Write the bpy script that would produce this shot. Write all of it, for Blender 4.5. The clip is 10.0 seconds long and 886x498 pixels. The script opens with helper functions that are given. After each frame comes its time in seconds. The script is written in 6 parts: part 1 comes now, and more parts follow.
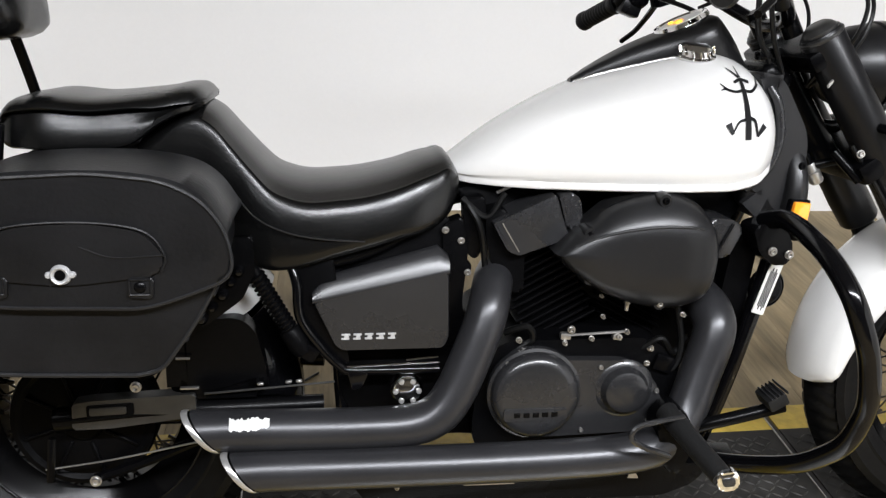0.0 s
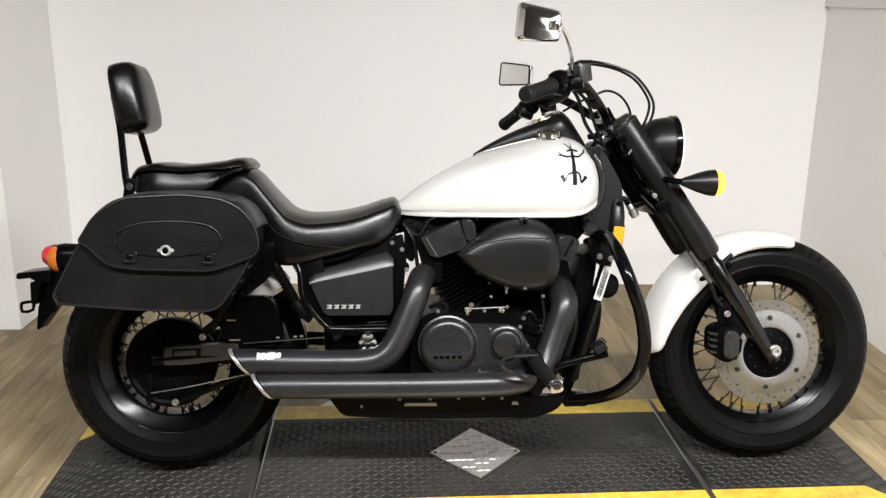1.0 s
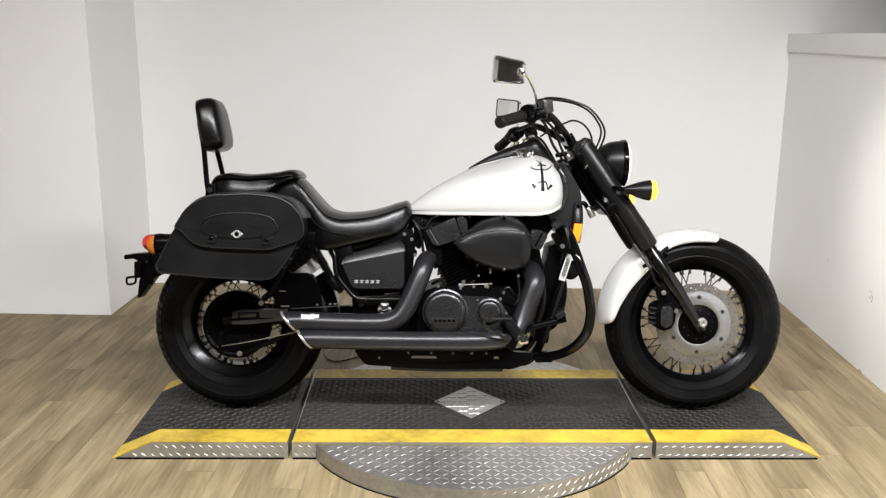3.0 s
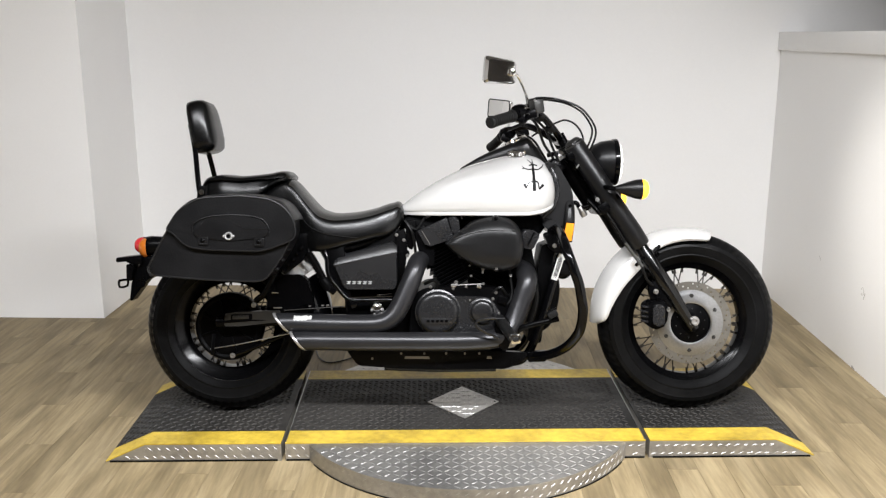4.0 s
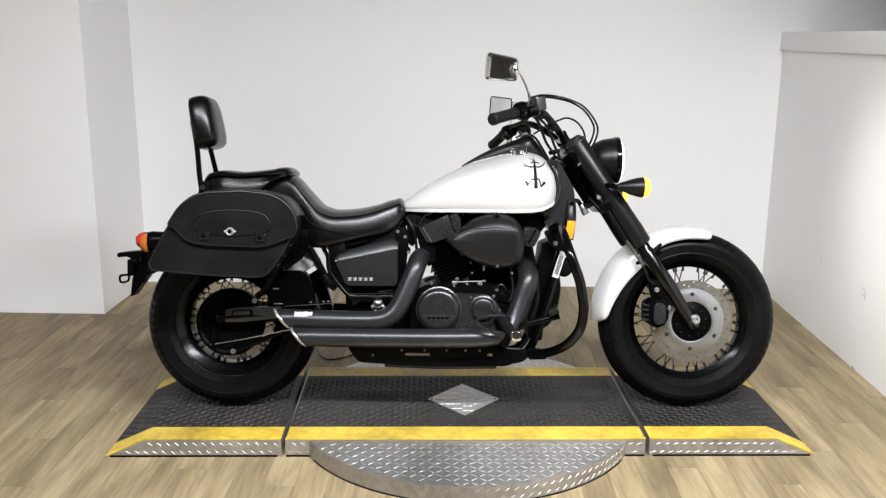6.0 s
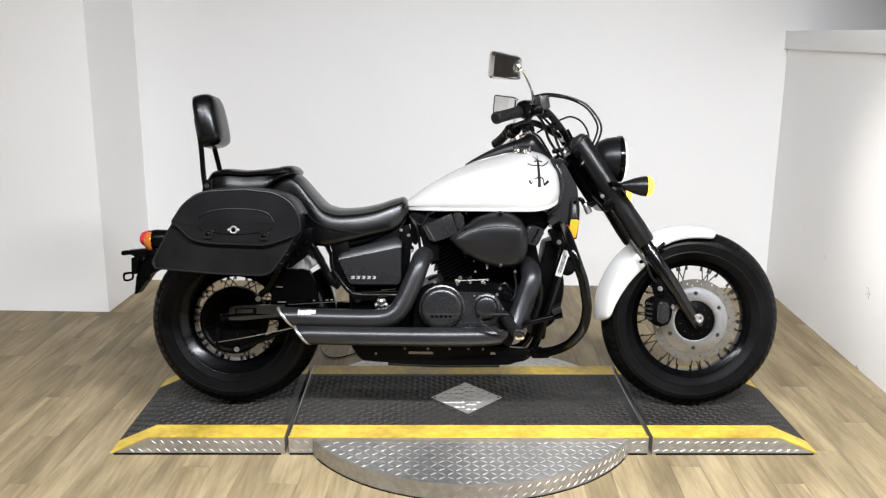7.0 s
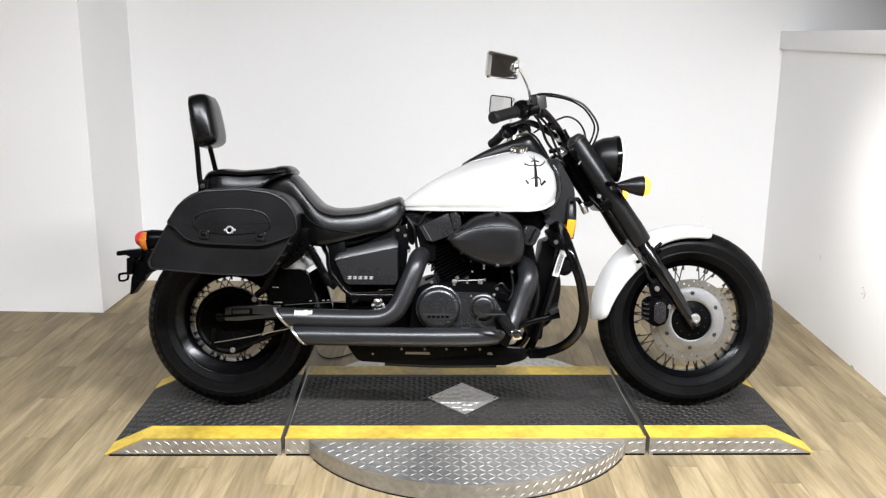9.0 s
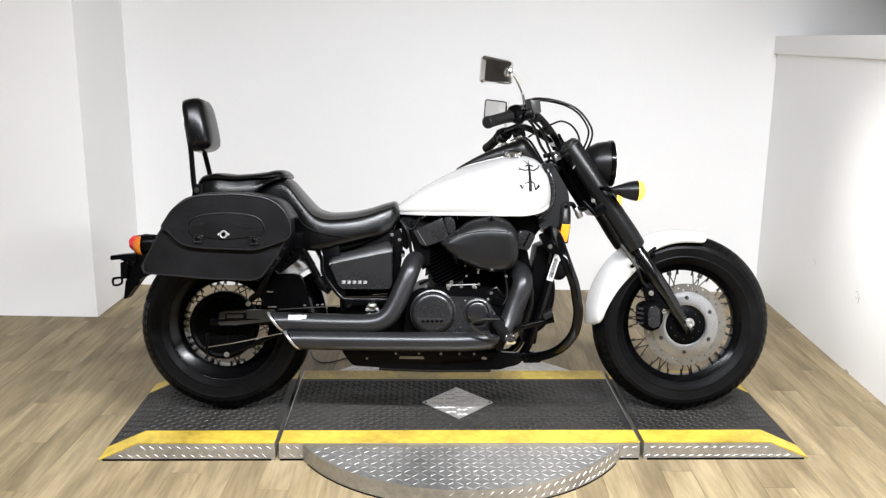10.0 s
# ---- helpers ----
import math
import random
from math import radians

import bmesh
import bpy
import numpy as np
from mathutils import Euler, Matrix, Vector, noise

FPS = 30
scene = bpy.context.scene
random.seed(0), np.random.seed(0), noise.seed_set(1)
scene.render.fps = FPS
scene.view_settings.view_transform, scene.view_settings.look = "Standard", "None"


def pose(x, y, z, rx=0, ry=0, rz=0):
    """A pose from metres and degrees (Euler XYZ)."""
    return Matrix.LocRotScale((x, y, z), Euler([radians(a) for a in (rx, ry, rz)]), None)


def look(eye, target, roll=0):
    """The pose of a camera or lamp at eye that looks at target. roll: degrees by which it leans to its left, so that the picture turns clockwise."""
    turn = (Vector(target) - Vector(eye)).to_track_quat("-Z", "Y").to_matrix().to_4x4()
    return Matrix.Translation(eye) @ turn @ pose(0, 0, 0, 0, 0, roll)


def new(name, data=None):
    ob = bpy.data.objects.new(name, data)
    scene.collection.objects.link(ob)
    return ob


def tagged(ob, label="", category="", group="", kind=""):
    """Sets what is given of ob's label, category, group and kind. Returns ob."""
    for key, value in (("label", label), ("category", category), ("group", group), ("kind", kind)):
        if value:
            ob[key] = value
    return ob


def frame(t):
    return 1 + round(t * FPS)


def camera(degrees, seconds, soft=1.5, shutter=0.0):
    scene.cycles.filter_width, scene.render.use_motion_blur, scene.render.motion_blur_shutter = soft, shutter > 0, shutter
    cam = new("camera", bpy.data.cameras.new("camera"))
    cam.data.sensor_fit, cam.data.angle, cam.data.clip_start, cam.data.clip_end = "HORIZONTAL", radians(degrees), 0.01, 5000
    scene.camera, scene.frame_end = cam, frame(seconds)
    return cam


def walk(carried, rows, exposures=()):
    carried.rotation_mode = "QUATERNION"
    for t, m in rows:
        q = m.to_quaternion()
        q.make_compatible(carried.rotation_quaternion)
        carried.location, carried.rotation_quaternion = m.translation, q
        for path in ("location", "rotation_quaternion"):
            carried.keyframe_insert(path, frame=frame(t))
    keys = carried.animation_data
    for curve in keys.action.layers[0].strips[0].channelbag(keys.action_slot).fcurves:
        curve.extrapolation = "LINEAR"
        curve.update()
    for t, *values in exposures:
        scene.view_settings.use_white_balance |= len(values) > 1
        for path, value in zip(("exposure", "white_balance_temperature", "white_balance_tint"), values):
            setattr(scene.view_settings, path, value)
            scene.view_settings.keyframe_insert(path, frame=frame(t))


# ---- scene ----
cam = camera(52.9, 10.0, 1.3)
EXPOSURES = [(0, 0.21, 6500, 10), (0.5, 0.16, 6700, 10), (1, 0.19, 6900, 10), (2, 0.19, 6850, 10), (2.7, 0.13, 6750, 10), (4, 0.08, 6650, 10), (4.8, 0.10, 6600, 10), (5.5, 0.10, 6550, 10), (7, 0.26, 6450, 10), (8.5, 0.35, 6450, 10), (10, 0.40, 6450, 10)]
PATH = [
    (0, (0.404, -1.372, 1.291), (0.676, 0.429, 0.465), 2.39),
    (0.5, (0.472, -1.869, 1.305), (0.695, -0.025, 0.564), 1.43),
    (1, (0.584, -2.338, 1.347), (0.716, -0.418, 0.805), 0.56),
    (1.5, (0.635, -2.771, 1.380), (0.727, -0.822, 0.942), 0.57),
    (2, (0.625, -3.075, 1.400), (0.683, -1.132, 0.930), -0.10),
    (2.5, (0.664, -3.118, 1.406), (0.671, -1.176, 0.925), 0.03),
    (2.7, (0.684, -3.100, 1.402), (0.709, -1.156, 0.932), 0.51),
    (4, (0.709, -3.103, 1.402), (0.747, -1.159, 0.935), 0.04),
    (4.5, (0.714, -3.101, 1.394), (0.736, -1.157, 0.927), 0.22),
    (5, (0.708, -3.097, 1.396), (0.740, -1.153, 0.927), 0.22),
    (5.5, (0.706, -3.101, 1.393), (0.746, -1.157, 0.926), 0.40),
    (7, (0.709, -3.107, 1.392), (0.737, -1.164, 0.922), 0.41),
    (7.5, (0.713, -3.107, 1.392), (0.742, -1.164, 0.921), 0.50),
    (8, (0.710, -3.104, 1.389), (0.743, -1.160, 0.920), 0.25),
    (8.5, (0.705, -3.102, 1.386), (0.739, -1.158, 0.918), 0.48),
    (9, (0.697, -3.101, 1.389), (0.740, -1.157, 0.920), 0.48),
    (9.5, (0.706, -3.098, 1.390), (0.760, -1.153, 0.930), 0.27),
    (10, (0.706, -3.100, 1.392), (0.756, -1.155, 0.931), 0.54),
]
walk(cam, [(t, look(eye, target, roll)) for t, eye, target, roll in PATH], exposures=EXPOSURES)

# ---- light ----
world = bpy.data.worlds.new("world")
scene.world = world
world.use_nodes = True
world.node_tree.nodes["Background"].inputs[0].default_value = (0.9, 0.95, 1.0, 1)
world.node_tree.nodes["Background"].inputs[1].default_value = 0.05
LIGHT_PANELS = [  # x, y, width, depth, watts
    (-0.62, -2.15, 1.22, 0.16, 66.0),
    (0.66, -2.15, 1.22, 0.16, 112.0),
    (1.91, -2.15, 1.22, 0.16, 172.0),
]
CEILING = 2.75


# ---- materials ----
def link(nt, a, b):
    nt.links.new(a, b)


def mat(name, base, rough=0.5, metal=0.0, var=0.12, fine=60.0, coarse=4.0, bump=0.0, rvar=0.1, coat=0.0, spec=0.5, stretch=(1, 1, 1), tint=None, rand=0.0, world_space=False):
    """A painted, moulded or metal surface with colour and gloss varied at two scales, and fine relief."""
    m = bpy.data.materials.new(name)
    m.use_nodes = True
    nt = m.node_tree
    bsdf = nt.nodes["Principled BSDF"]
    co = nt.nodes.new("ShaderNodeTexCoord")
    mp = nt.nodes.new("ShaderNodeMapping")
    mp.inputs["Scale"].default_value = stretch
    link(nt, co.outputs["Object"], mp.inputs["Vector"])
    n1 = nt.nodes.new("ShaderNodeTexNoise")
    n1.inputs["Scale"].default_value, n1.inputs["Detail"].default_value = coarse, 5
    n2 = nt.nodes.new("ShaderNodeTexNoise")
    n2.inputs["Scale"].default_value, n2.inputs["Detail"].default_value = fine, 3
    link(nt, mp.outputs[0], n1.inputs["Vector"])
    link(nt, mp.outputs[0], n2.inputs["Vector"])
    add = nt.nodes.new("ShaderNodeMath")
    add.operation = "ADD"
    half = nt.nodes.new("ShaderNodeMath")
    half.operation = "MULTIPLY"
    half.inputs[1].default_value = 0.45
    link(nt, n2.outputs["Fac"], half.inputs[0])
    link(nt, n1.outputs["Fac"], add.inputs[0])
    link(nt, half.outputs[0], add.inputs[1])
    rng = nt.nodes.new("ShaderNodeMapRange")
    rng.inputs["From Min"].default_value, rng.inputs["From Max"].default_value = 0.45, 1.0
    link(nt, add.outputs[0], rng.inputs["Value"])
    mix = nt.nodes.new("ShaderNodeMix")
    mix.data_type = "RGBA"
    dark = [c * (1 - var) for c in base]
    light = [min(1, c * (1 + var)) for c in (tint or base)]
    mix.inputs["A"].default_value, mix.inputs["B"].default_value = (*dark, 1), (*light, 1)
    link(nt, rng.outputs[0], mix.inputs["Factor"])
    col = mix.outputs["Result"]
    if rand:
        info = nt.nodes.new("ShaderNodeObjectInfo")
        r2 = nt.nodes.new("ShaderNodeMapRange")
        r2.inputs["To Min"].default_value, r2.inputs["To Max"].default_value = 1 - rand, 1 + rand
        link(nt, info.outputs["Random"], r2.inputs["Value"])
        hsv = nt.nodes.new("ShaderNodeHueSaturation")
        link(nt, col, hsv.inputs["Color"])
        link(nt, r2.outputs[0], hsv.inputs["Value"])
        col = hsv.outputs[0]
    link(nt, col, bsdf.inputs["Base Color"])
    rr = nt.nodes.new("ShaderNodeMapRange")
    rr.inputs["To Min"].default_value, rr.inputs["To Max"].default_value = max(0.02, rough - rvar), min(1, rough + rvar)
    link(nt, n1.outputs["Fac"], rr.inputs["Value"])
    link(nt, rr.outputs[0], bsdf.inputs["Roughness"])
    bsdf.inputs["Metallic"].default_value = metal
    bsdf.inputs["Specular IOR Level"].default_value = spec
    bsdf.inputs["Coat Weight"].default_value = coat
    bsdf.inputs["Coat Roughness"].default_value = 0.08
    if bump:
        bp = nt.nodes.new("ShaderNodeBump")
        bp.inputs["Strength"].default_value, bp.inputs["Distance"].default_value = bump, 0.002
        link(nt, n2.outputs["Fac"], bp.inputs["Height"])
        link(nt, bp.outputs[0], bsdf.inputs["Normal"])
    return m


def glow(name, color, strength, base=(0.8, 0.8, 0.8)):
    m = mat(name, base, 0.25, var=0.04)
    b = m.node_tree.nodes["Principled BSDF"]
    b.inputs["Emission Color"].default_value, b.inputs["Emission Strength"].default_value = (*color, 1), strength
    return m


def plank_material():
    """Printed vinyl plank: grey-brown and straw streaks along the board, each board cut from another part of the print."""
    m = mat("vinyl_plank", (0.155, 0.116, 0.061), 0.5, var=0.2, fine=14.0, coarse=2.2, bump=0.05, rvar=0.08, stretch=(7, 1.2, 1), tint=(0.31, 0.242, 0.135), rand=0.26, spec=0.2)
    nt = m.node_tree
    bsdf = nt.nodes["Principled BSDF"]
    old = bsdf.inputs["Base Color"].links[0].from_socket
    geo = nt.nodes.new("ShaderNodeNewGeometry")
    info = nt.nodes.new("ShaderNodeObjectInfo")
    far = nt.nodes.new("ShaderNodeVectorMath")
    far.operation = "MULTIPLY_ADD"
    far.inputs[1].default_value = (17.0, 41.0, 0.0)
    link(nt, info.outputs["Random"], far.inputs[0])
    link(nt, geo.outputs["Position"], far.inputs[2])

    def streaks(scale, detail, bend, stops):
        mp = nt.nodes.new("ShaderNodeMapping")
        mp.inputs["Scale"].default_value = scale
        link(nt, far.outputs[0], mp.inputs["Vector"])
        n = nt.nodes.new("ShaderNodeTexNoise")
        n.inputs["Scale"].default_value, n.inputs["Detail"].default_value, n.inputs["Distortion"].default_value = 1.0, detail, bend
        link(nt, mp.outputs[0], n.inputs["Vector"])
        ramp = nt.nodes.new("ShaderNodeValToRGB")
        e = ramp.color_ramp.elements
        e[0].position, e[0].color = stops[0]
        e[1].position, e[1].color = stops[-1]
        for p, c in stops[1:-1]:
            e.new(p).color = c
        link(nt, n.outputs["Fac"], ramp.inputs[0])
        return ramp.outputs[0]

    broad = streaks((11.0, 1.5, 1), 4, 0.8, [(0.33, (0.128, 0.096, 0.053, 1)), (0.46, (0.188, 0.144, 0.081, 1)), (0.54, (0.245, 0.191, 0.111, 1)), (0.67, (0.335, 0.268, 0.161, 1))])
    fine = streaks((75.0, 3.5, 1), 5, 0.3, [(0.35, (0.78, 0.775, 0.77, 1)), (0.62, (1.08, 1.08, 1.07, 1))])
    mix = nt.nodes.new("ShaderNodeMix")
    mix.data_type = "RGBA"
    mix.inputs["Factor"].default_value = 0.6
    link(nt, old, mix.inputs["A"])
    link(nt, broad, mix.inputs["B"])
    mul = nt.nodes.new("ShaderNodeMix")
    mul.data_type, mul.blend_type = "RGBA", "MULTIPLY"
    mul.inputs["Factor"].default_value = 0.75
    link(nt, mix.outputs["Result"], mul.inputs["A"])
    link(nt, fine, mul.inputs["B"])
    link(nt, mul.outputs["Result"], bsdf.inputs["Base Color"])
    return m


WALL = mat("wall_paint", (0.86, 0.852, 0.838), 0.5, var=0.02, fine=90, coarse=1.2, bump=0.06, spec=0.3)
TRIM = mat("trim_paint", (0.84, 0.832, 0.82), 0.4, var=0.03, fine=70, coarse=2, bump=0.03)
# Room's dimness is put into this colour, to keep reflections dark.
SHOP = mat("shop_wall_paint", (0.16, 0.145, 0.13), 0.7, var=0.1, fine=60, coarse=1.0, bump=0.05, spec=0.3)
# Darkened on purpose: the unseen ceiling throws back less light.
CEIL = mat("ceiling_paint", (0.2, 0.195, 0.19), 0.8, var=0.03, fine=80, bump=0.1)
SCUFF = mat("grey_scuff", (0.42, 0.4, 0.38), 0.7, var=0.3, fine=300)
PLANK = plank_material()
PADBLACK = mat("black_tread_coating", (0.011, 0.011, 0.0105), 0.5, var=0.55, fine=35, coarse=3.5, bump=0.25, rvar=0.18, tint=(0.023, 0.0215, 0.0195), spec=0.12)
PADLUG = mat("worn_tread_lug", (0.014, 0.0135, 0.0125), 0.5, var=0.6, fine=30, coarse=2.5, bump=0.2, rvar=0.14, tint=(0.040, 0.037, 0.034), spec=0.22)
YELLOW = mat("yellow_paint", (0.38, 0.255, 0.026), 0.5, var=0.34, fine=42, coarse=7, bump=0.15, tint=(0.53, 0.375, 0.046))
ALU = mat("tread_plate_aluminium", (0.4, 0.395, 0.38), 0.45, 0.85, var=0.38, fine=45, coarse=2.2, bump=0.12, rvar=0.14, tint=(0.42, 0.405, 0.38))
ALUBRIGHT = mat("polished_tread_lug", (0.5, 0.49, 0.475), 0.45, 0.9, var=0.3, fine=40, rvar=0.1)
RUBBER = mat("tyre_rubber", (0.0018, 0.0018, 0.0018), 0.38, var=0.5, fine=80, coarse=6, bump=0.2, rvar=0.14, tint=(0.0036, 0.0036, 0.0038), spec=0.08)
GRIP = mat("grip_rubber", (0.005, 0.005, 0.005), 0.5, var=0.2, fine=200, bump=0.4, spec=0.2)
GLOSS = mat("gloss_black_enamel", (0.0015, 0.0015, 0.0018), 0.14, var=0.2, fine=60, coarse=5, rvar=0.05, spec=0.22)
SATIN = mat("satin_black_paint", (0.0013, 0.0013, 0.0015), 0.26, var=0.25, fine=120, coarse=6, bump=0.05, rvar=0.06, spec=0.07)
MATTE = mat("matte_black_casting", (0.0013, 0.0013, 0.0015), 0.4, var=0.35, fine=150, coarse=7, bump=0.2, rvar=0.08, spec=0.035)
GREY = mat("dark_grey_satin_enamel", (0.0115, 0.0115, 0.0122), 0.27, 0.0, var=0.18, fine=150, coarse=6, bump=0.05, rvar=0.06, spec=0.42)
PIPE = mat("exhaust_black_ceramic", (0.021, 0.021, 0.0228), 0.32, 0.45, var=0.18, fine=140, coarse=5, bump=0.06, rvar=0.06, spec=0.45)
VINYL = mat("seat_vinyl", (0.0018, 0.0018, 0.0018), 0.25, var=0.3, fine=190, coarse=7, bump=0.12, rvar=0.08, spec=0.29)
LEATHER = mat("saddlebag_leather", (0.0050, 0.0050, 0.0054), 0.36, var=0.35, fine=170, coarse=8, bump=0.25, rvar=0.08, spec=0.2)
STITCH = mat("edge_piping", (0.009, 0.009, 0.0095), 0.36, var=0.2, fine=150, bump=0.2, spec=0.24)
WHITE = mat("white_gloss_paint", (0.48, 0.474, 0.46), 0.2, var=0.025, fine=90, coarse=3, rvar=0.05, coat=0.35)
RIM = mat("black_rim_enamel", (0.0012, 0.0012, 0.0014), 0.17, var=0.2, fine=60, coarse=5, rvar=0.05, spec=0.13)
CHROME = mat("chrome", (0.8, 0.8, 0.8), 0.08, 1.0, var=0.05, fine=50, rvar=0.04)
STEEL = mat("brushed_steel", (0.36, 0.35, 0.335), 0.33, 0.9, var=0.14, fine=120, coarse=8, bump=0.05)
CARRIER = mat("machined_carrier", (0.27, 0.272, 0.274), 0.3, 0.95, var=0.25, fine=160, coarse=5, bump=0.05, rvar=0.1)
DISC = mat("brake_disc_steel", (0.185, 0.175, 0.155), 0.36, 0.85, var=0.12, fine=140, coarse=9, bump=0.05)
SATINAIR = mat("air_cover_black", (0.0065, 0.0065, 0.0068), 0.32, var=0.2, fine=150, coarse=6, bump=0.05, rvar=0.06, spec=0.25)
NECK = mat("neck_cover_black", (0.0085, 0.0085, 0.009), 0.34, var=0.2, fine=150, coarse=6, bump=0.05, rvar=0.06, spec=0.26)
SHELL = mat("satin_black_shell", (0.0042, 0.0042, 0.0045), 0.33, var=0.2, fine=150, coarse=6, bump=0.04, rvar=0.06, spec=0.22)
ENDRING = mat("worn_bright_steel", (0.42, 0.41, 0.4), 0.32, 0.75, var=0.15, fine=60)
SPOKE = mat("dark_spoke", (0.05, 0.045, 0.04), 0.35, 0.6, var=0.2)
# Near-black colour paints the shade inside slots and pipe mouths.
HOLE = mat("dark_recess", (0.003, 0.003, 0.003), 0.8, var=0.1, spec=0.02)
AMBER = mat("amber_lens", (0.8, 0.27, 0.02), 0.15, var=0.08, fine=40, coat=0.5)
TAILAMBER = mat("deep_amber_lens", (0.42, 0.115, 0.012), 0.15, var=0.15, fine=40, coat=0.5)
RED = mat("red_lens", (0.48, 0.022, 0.028), 0.12, var=0.1, fine=40, coat=0.5)
AMBERLIT = glow("lit_amber_lens", (1.0, 0.6, 0.06), 1.6, (0.9, 0.5, 0.03))
ORANGELIT = glow("lit_orange_lens", (1.0, 0.33, 0.03), 1.4, (0.9, 0.3, 0.03))
HEADLENS = glow("lit_headlight_lens", (1.0, 0.98, 0.93), 2.5)
LABEL = mat("label_white", (0.5, 0.5, 0.48), 0.35, var=0.3, fine=260)
SILVERLET = mat("silver_lettering", (0.36, 0.36, 0.36), 0.35, 0.4, var=0.1)
DECAL = mat("black_decal", (0.005, 0.005, 0.0055), 0.3, var=0.2, spec=0.15)
MIRROR = mat("mirror_glass", (0.85, 0.85, 0.85), 0.02, 1.0, var=0.02, rvar=0.01)
PLATE = mat("worn_grey_metal", (0.021, 0.0205, 0.0195), 0.38, 0.25, var=0.4, fine=40, coarse=9, bump=0.1)
FORKLEG = mat("fork_leg_enamel", (0.0016, 0.0016, 0.0018), 0.2, var=0.2, fine=60, coarse=5, rvar=0.05, spec=0.4)
HOSE = mat("braided_hose", (0.06, 0.06, 0.057), 0.34, 0.4, var=0.25, fine=400, coarse=20, bump=0.3)
CABLE = mat("cable_sheath", (0.002, 0.002, 0.002), 0.36, var=0.2, spec=0.2)
DIFFUSER = glow("light_diffuser", (0.95, 0.97, 1.0), 6.0)


# ---- mesh helpers ----
def part(name, bm, material, parent=None, label="", angle=38, kind="", category=""):
    me = bpy.data.meshes.new(name)
    bmesh.ops.recalc_face_normals(bm, faces=bm.faces)
    bm.to_mesh(me)
    bm.free()
    me.materials.append(material)
    for p in me.polygons:
        p.use_smooth = True
    me.set_sharp_from_angle(angle=radians(angle))
    ob = new(name, me)
    if parent:
        ob.parent = parent
    return tagged(ob, label, category, "", kind)


def again(ob, parent, m, name=None):
    """Another piece on the same mesh."""
    o = new(name or ob.name.split(".")[0], ob.data)
    o.parent = parent
    o.matrix_basis = m
    return o


def curve(xs, ys):
    """A smooth line through given values, as a function."""
    xs, ys = np.array(xs, float), np.array(ys, float)
    d = np.gradient(ys, xs)

    def at(x):
        x = min(max(x, xs[0]), xs[-1])
        i = min(max(int(np.searchsorted(xs, x)) - 1, 0), len(xs) - 2)
        h = xs[i + 1] - xs[i]
        t = (x - xs[i]) / h
        return float((2 * t**3 - 3 * t**2 + 1) * ys[i] + (t**3 - 2 * t**2 + t) * h * d[i] + (3 * t**2 - 2 * t**3) * ys[i + 1] + (t**3 - t**2) * h * d[i + 1])

    return at


def spline(pts, n=6):
    """Catmull-Rom points through the given ones."""
    p = [Vector(q) for q in pts]
    if len(p) < 3:
        return p
    p = [2 * p[0] - p[1], *p, 2 * p[-1] - p[-2]]
    out = []
    for i in range(1, len(p) - 2):
        for k in range(n):
            t = k / n
            a, b, c, d = p[i - 1 : i + 3]
            out.append(0.5 * (2 * b + (c - a) * t + (2 * a - 5 * b + 4 * c - d) * t * t + (3 * b - a - 3 * c + d) * t**3))
    return [*out, p[-2]]


def loft(bm, rings, caps=True, closed=True):
    rows = [[bm.verts.new(v) for v in r] for r in rings]
    n = len(rows[0])
    for a, b in zip(rows, rows[1:]):
        for i in range(n if closed else n - 1):
            j = (i + 1) % n
            bm.faces.new((a[i], a[j], b[j], b[i]))
    if caps:
        for r in (rows[0], rows[-1]):
            bm.faces.new(r)
    return bm


def tube(bm, pts, r, seg=10, n=6, r1=None, flat=1.0):
    """A round bar along a smooth line, from radius r to r1."""
    line = spline(pts, n)
    rings, side = [], None
    for i, p in enumerate(line):
        t = (line[min(i + 1, len(line) - 1)] - line[max(i - 1, 0)]).normalized()
        if side is None:
            side = t.cross(Vector((0.31, 0.93, 0.2))).normalized()
        side = (side - t * side.dot(t)).normalized()
        up = t.cross(side)
        rad = r + ((r1 if r1 is not None else r) - r) * i / max(1, len(line) - 1)
        rings.append([p + rad * (math.cos(a) * side + flat * math.sin(a) * up) for a in (2 * math.pi * k / seg for k in range(seg))])
    return loft(bm, rings)


def lathe(bm, profile, centre=(0, 0, 0), axis=(0, 1, 0), seg=48, closed=False):
    """Turn a profile of (radius, along) round an axis."""
    ax = Vector(axis).normalized()
    u = ax.orthogonal().normalized()
    v = ax.cross(u)
    c = Vector(centre)
    rings = []
    prof = [*profile, profile[0]] if closed else profile
    for k in range(seg):
        a = 2 * math.pi * k / seg
        d = math.cos(a) * u + math.sin(a) * v
        rings.append([bm.verts.new(c + max(r, 1e-5) * d + h * ax) for r, h in prof])
    for k in range(seg):
        a, b = rings[k], rings[(k + 1) % seg]
        for i in range(len(prof) - 1):
            bm.faces.new((a[i], a[i + 1], b[i + 1], b[i]))
    bmesh.ops.remove_doubles(bm, verts=bm.verts, dist=2e-5)
    return bm


def box(bm, centre, size, rot=(0, 0, 0), bevel=0.0, seg=2):
    g = bmesh.ops.create_cube(bm, size=1, matrix=pose(*centre, *rot) @ Matrix.Diagonal((*size, 1)))
    if bevel:
        es = list({e for v in g["verts"] for e in v.link_edges})
        bmesh.ops.bevel(bm, geom=es, offset=bevel, segments=seg, affect="EDGES", profile=0.6)
    return bm


